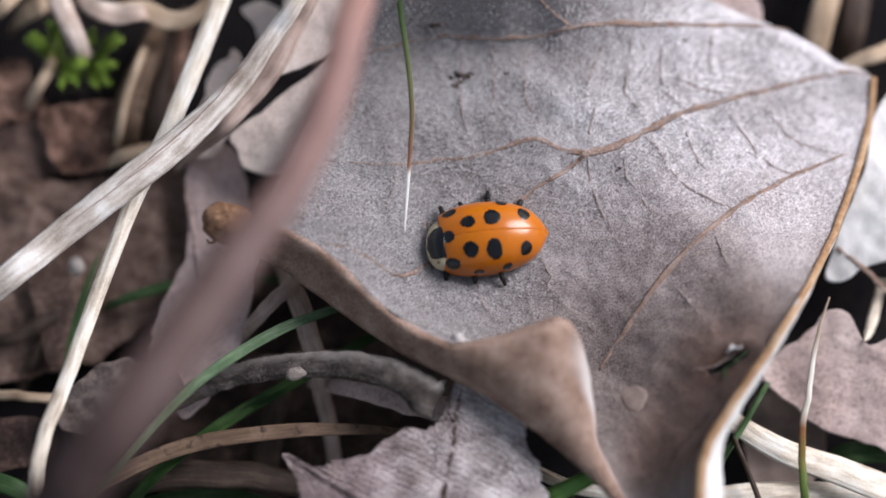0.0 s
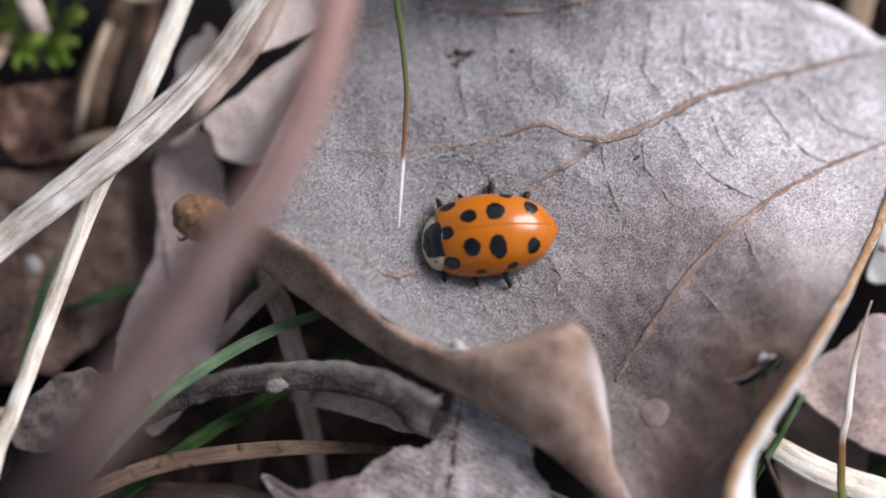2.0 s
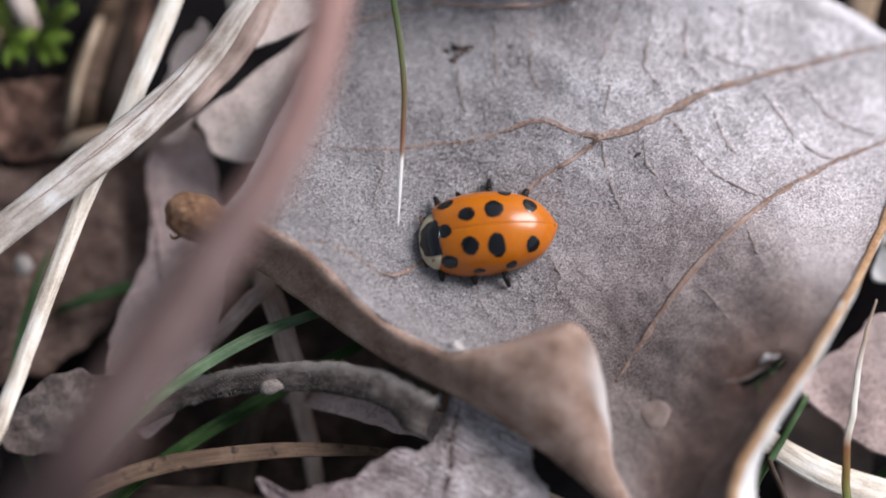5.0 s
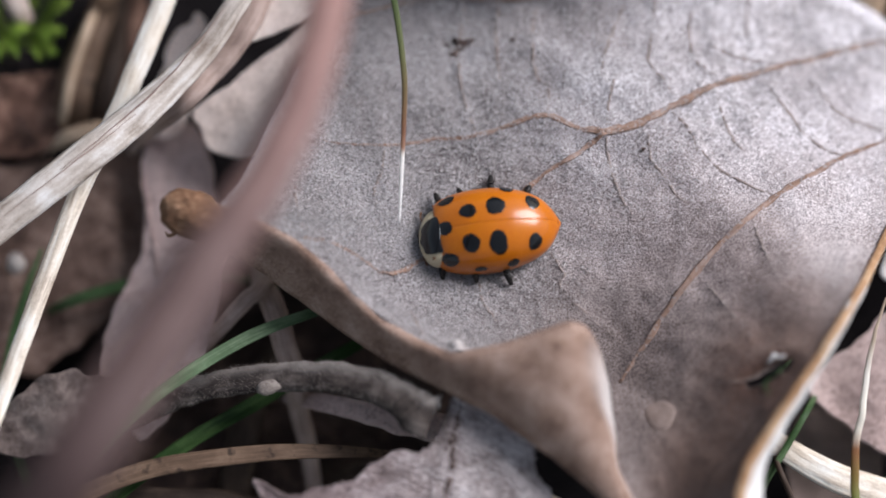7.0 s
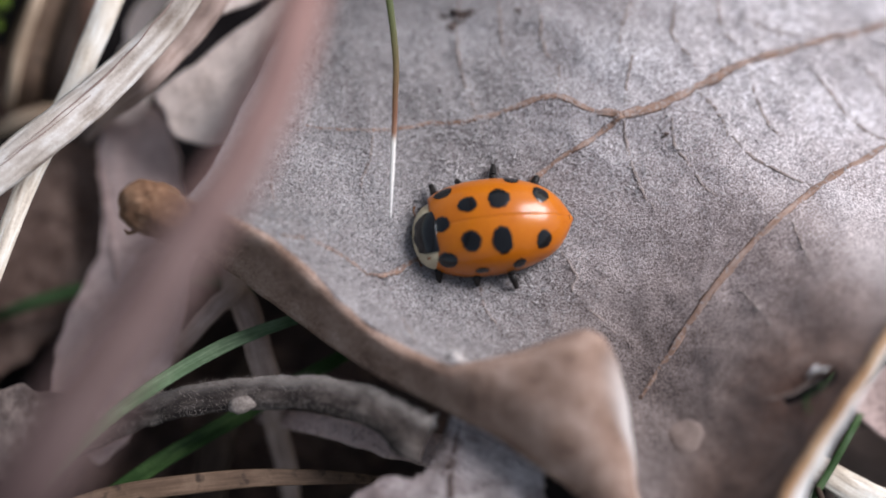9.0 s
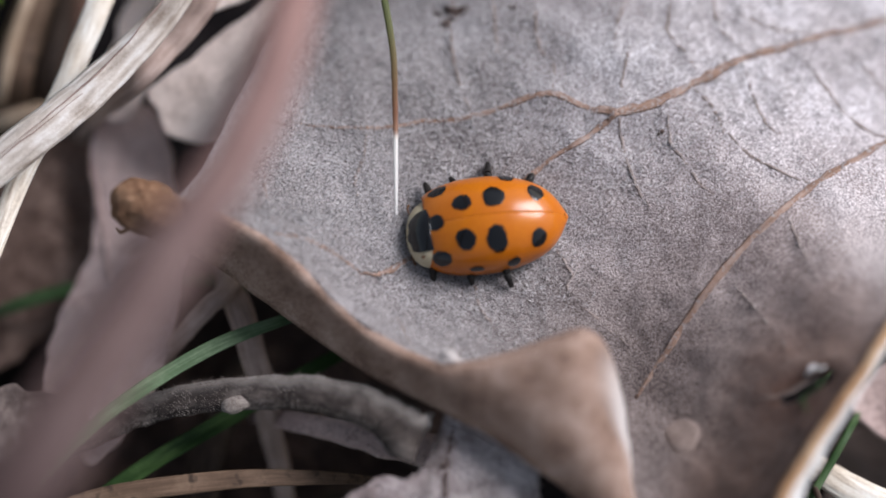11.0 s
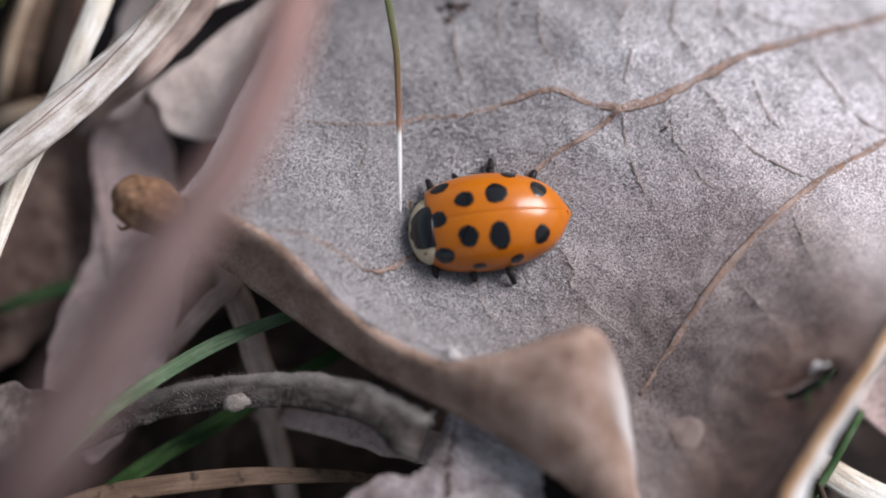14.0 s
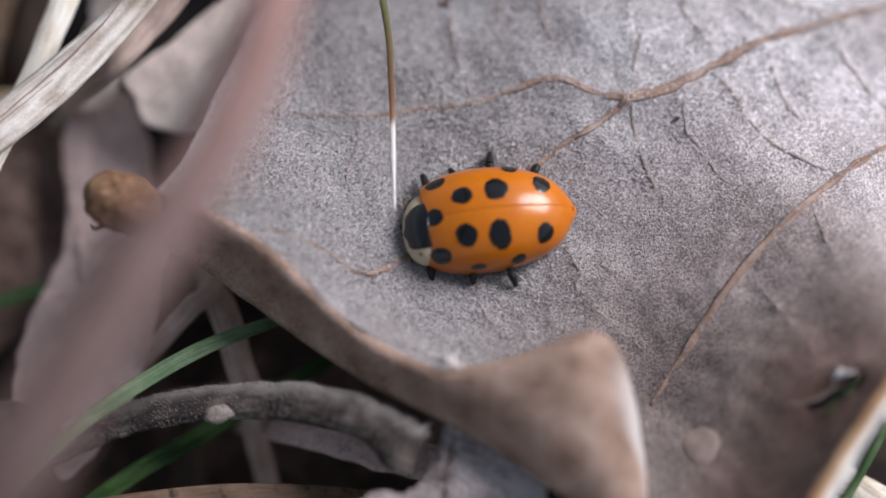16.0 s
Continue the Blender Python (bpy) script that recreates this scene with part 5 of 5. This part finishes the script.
    straw("old_straw", "rusty stalk beside moss", "straw", [(-21.73, 8.52, 1.00), (-21.00, 9.58, 3.60), (-20.28, 10.89, 3.80), (-20.05, 13.10, 1.00)], [0.5, 0.6, 0.6, 0.4], M_TAN, "old straws", n=30, sides=10,
          flat=0.6, seed=46)
    straw("straw", "tan straw in the corner of the litter", "straw", [(-25.32, 13.10, 1.00), (-23.01, 13.55, 5.00), (-21.87, 14.76, 5.00), (-21.01, 18.01, 1.00)], [0.7, 0.8, 0.8, 0.6], M_TAN, "straws", n=30, sides=10,
          flat=0.5, seed=47)
    straw("old_straw", "thin yellowish straw edge beside a dark sheath", "straw", [(-15.01, 13.86, 1.00), (-15.39, 11.43, 5.00), (-16.10, 9.26, 5.20), (-16.57, 7.18, 4.60), (-16.88, 6.70, 1.00)], [0.3, 0.45, 0.5, 0.45, 0.3], M_TAN,
          "old straws", n=30, sides=10, flat=0.5, seed=61)
    straw("husk", "pale papery husk scrap", "husk", [(-19.07, 16.47, 1.00), (-18.05, 13.88, 5.60), (-16.72, 13.21, 6.00), (-15.28, 13.33, 6.00), (-14.84, 13.71, 3.00)], [0.6, 1.0, 1.15, 0.9, 0.4], M_FADED, n=40, sides=12, flat=0.3, hollow=0.5, seed=62)
    straw("husk", "small tan husk on dark soil", "husk", [(-22.40, 13.86, 1.00), (-21.62, 13.77, 4.00), (-20.75, 14.31, 4.20), (-20.25, 16.47, 1.00)], [0.5, 1.0, 1.1, 0.6], M_TAN, n=30, sides=12, flat=0.5, seed=63)
    straw("old_straw", "dark stalk crossing behind bright straw", "straw", [(-13.35, 15.09, 0.50), (-13.60, 12.12, 2.20), (-14.08, 9.03, 2.40), (-14.42, 6.82, 0.60)], [0.6, 0.8, 0.8, 0.6], M_RUST, "old straws", n=30, sides=10, flat=0.5,
          seed=64)
    tagged(lump("pebble", (-18.71, 0.63, 3.20), (0.42, 0.5, 0.35), M_TWIG_END, seed=31, rough=0.2), "small bluish-grey pebble on a brown leaf", "pebble")
    # beyond the leaf's far corner
    straw("straw", "tan straw behind the large leaf", "straw", [(20.79, 19.25, 1.00), (19.88, 15.10, 4.40), (19.26, 12.67, 4.40), (18.79, 10.67, 3.00), (18.59, 9.74, 1.00)], [1.1, 1.3, 1.3, 1.2, 1.0], M_TAN,
          "straws", n=40, sides=14, flat=0.4, ridges=0.06, seed=48)
    straw("old_straw", "brown straw behind the large leaf", "straw", [(22.26, 19.25, 1.00), (21.46, 15.41, 3.40), (20.98, 12.98, 3.40), (20.36, 10.65, 1.00)], [1.2, 1.4, 1.4, 1.1], M_OLD, "old straws", n=40,
          sides=14, flat=0.4, ridges=0.06, seed=49)
    straw("straw", "thin tan straw slanting to the leaf corner", "straw", [(25.11, 14.02, 1.00), (22.71, 11.70, 4.60), (21.30, 11.10, 4.80), (19.89, 10.52, 4.00), (18.01, 10.35, 1.00)], [0.7, 0.9, 0.8, 0.7, 0.5],
          M_TAN, "straws", n=40, sides=12, flat=0.5, seed=50)
    return stem


DRY_STEM = build_strands()


# ---- curled grey twig ----
def build_twig():
    twig = tagged(thing("twig", (-12.86, -5.95, 0.00)), "curled grey woolly twig with a flared torn end", "twig")
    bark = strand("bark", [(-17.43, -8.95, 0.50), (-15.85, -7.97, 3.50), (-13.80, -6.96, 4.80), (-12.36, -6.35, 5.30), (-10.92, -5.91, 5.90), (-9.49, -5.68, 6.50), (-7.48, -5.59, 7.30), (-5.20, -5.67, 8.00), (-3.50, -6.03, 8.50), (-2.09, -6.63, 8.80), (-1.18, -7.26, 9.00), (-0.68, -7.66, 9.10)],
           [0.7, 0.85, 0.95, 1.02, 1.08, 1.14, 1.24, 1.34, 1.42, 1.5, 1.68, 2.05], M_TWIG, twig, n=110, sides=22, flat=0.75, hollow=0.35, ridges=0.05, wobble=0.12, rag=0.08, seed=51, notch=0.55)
    rng = np.random.RandomState(9)
    skin = np.array([v.co for v in bark.data.vertices]).reshape(110, 22, 3) * 1000 + ORIGIN[bark]
    verts, faces = [], []
    for k in range(5200):
        i, j = int(25 + 84 * rng.rand() ** 0.7), rng.randint(1, 12)
        out = skin[i, j] - skin[i].mean(axis=0)
        root = skin[i, j] + (skin[i - 1, j + 1] - skin[i, j]) * rng.rand()
        tip = root + out / np.linalg.norm(out) * (0.04 + 0.07 * rng.rand()) + rng.randn(3) * 0.06
        w = np.array((0.009, 0.007, 0))
        n = len(verts)
        verts += [root - w, root + w, tip]
        faces.append((n, n + 1, n + 2))
    tagged(mesh_object("wool", verts, faces, M_CREST, twig), "short grey wool", kind="stuff")
    lump("bud_scar", (-7.35, -6.10, 7.65), (0.58, 0.32, 0.20), M_CREST, twig, seed=53, rough=0.15, turn=0.2)
    tagged(strand("bark_strip", [(-6.86, -5.14, 2.00), (-5.25, -6.01, 4.60), (-2.96, -6.68, 5.20), (-0.97, -7.20, 5.40), (1.17, -7.56, 5.20), (2.75, -7.27, 2.00)], [0.5, 0.8, 1.1, 1.3, 1.3, 0.6], M_PINK, n=40, sides=14,
                  flat=0.25, seed=54, rag=0.2, base=(-6.86, -5.14, 2.00)), "flat grey strip of bark under the twig", "bark")


build_twig()


# ---- moss ----
def build_moss():
    rng = random.Random(5)
    moss = tagged(thing("moss", (-19.49, 11.56, 0.00)), "bright green moss sprigs between straws", "moss")
    sprigs = [((-19.45, 9.21, 6.10), (-19.09, 12.03, 2.00)), ((-20.92, 12.25, 5.60), (-19.82, 12.03, 2.00)), ((-20.12, 12.91, 5.60), (-19.68, 12.18, 2.00)), ((-16.43, 11.95, 5.80), (-18.07, 11.88, 2.00)), ((-16.71, 10.65, 5.60), (-18.21, 11.58, 2.00)),
              ((-17.00, 9.72, 5.20), (-18.36, 11.58, 2.00)), ((-21.39, 12.13, 5.00), (-19.97, 11.88, 2.00)), ((-17.92, 12.64, 5.00), (-18.80, 11.88, 2.00)), ((-18.70, 10.38, 6.00), (-19.01, 12.12, 1.00))]
    forks = []
    for tip, root in sprigs:
        tip, root = np.array(tip), np.array(root)
        forks.append((tip, root))
        for a in (rng.choice((-0.7, 0.65)),):
            d = (tip - root) * 0.42
            forks.append((root + (tip - root) * 0.5 + (d[0] * math.cos(a) - d[1] * math.sin(a), d[0] * math.sin(a) + d[1] * math.cos(a), d[2]), root + (tip - root) * 0.35))
    for tip, root in forks:
        stem = strand("sprig", [(root[0], root[1], 0.2), root, (root + tip) / 2 + (0, 0, 0.4), tip], [0.2, 0.2, 0.16, 0.1], M_MOSS, moss, n=20, sides=6, flat=0.9)
        verts, faces = [], []
        for k in range(46):
            f = 0.10 + 0.90 * k / 45
            at = root + (tip - root) * f + (0, 0, 0.35 * math.sin(math.pi * f))
            a = k * 2.4
            out = np.array((math.cos(a), math.sin(a), 0.25 + rng.random() * 0.4))
            along = (tip - root) / np.linalg.norm(tip - root)
            out = out - along * out.dot(along) * 0.85 + along * 0.5
            out = out / np.linalg.norm(out) * (0.30 + 0.35 * rng.random()) * (1.15 - 0.55 * f)
            side = np.cross(out, along + (0.01, 0.02, 0.03))
            side = side / np.linalg.norm(side) * 0.042
            i = len(verts)
            verts += [at - side * 0.6, at + side * 0.6, at + out * 0.55 + side, at + out, at + out * 0.55 - side, at + out * 0.5 + (0, 0, 0.08)]
            faces += [(i, i + 1, i + 5), (i + 1, i + 2, i + 5), (i + 2, i + 3, i + 5), (i + 3, i + 4, i + 5), (i + 4, i, i + 5)]
        tagged(mesh_object("moss_leaves", verts, faces, M_MOSS, stem), kind="stuff")


build_moss()


# ---- the hanging hair-thin grass blade, which sways ----
def build_hanging_grass():
    pivot = np.array((-1.92, 9.91, 12.50))
    holder = tagged(thing("hanging_grass", pivot), "hair-thin grass blade, green above with a white tip", "grass blade")
    strand("blade", [(-3.47, 33.72, -1.00), (-2.71, 20.90, 9.00), (-2.31, 13.82, 10.40), (-2.05, 11.38, 10.60), (-1.76, 9.33, 10.50), (-1.56, 7.02, 10.30), (-1.62, 5.31, 10.10), (-1.70, 4.01, 10.00), (-1.81, 2.45, 9.80), (-1.92, 0.74, 9.50)],
           [0.32, 0.34, 0.31, 0.29, 0.27, 0.25, 0.22, 0.19, 0.17, 0.06], M_HAIRGRASS, holder, n=120, sides=8, flat=0.4)
    return holder


GRASS = build_hanging_grass()


def motions():
    x, y, z = GRASS.location
    walk(GRASS, [(t, pose(x, y, z, 0, 0, a)) for t, a in
                 ((0.0, 0.0), (2.0, 0.2), (4.0, 0.8), (6.5, 1.1), (7.5, 1.55), (9.2, 1.5), (11.3, 4.55), (13.0, 4.7), (16.0, 5.0))])
    # the arching stem leans over slowly
    x, y, z = DRY_STEM.location
    walk(DRY_STEM, [(t, pose(x - 0.00038 * a, y, z, 0, 0, a)) for t, a in
                    ((0.0, 0.0), (2.0, 0.8), (3.5, 1.3), (7.0, 1.75), (9.0, 2.1), (12.0, 2.2), (16.0, 2.4))])


# fine focus on the ladybird
cam.data.dof.use_dof = True
cam.data.dof.focus_object = LADYBIRD
cam.data.dof.aperture_fstop = 12.5
motions()
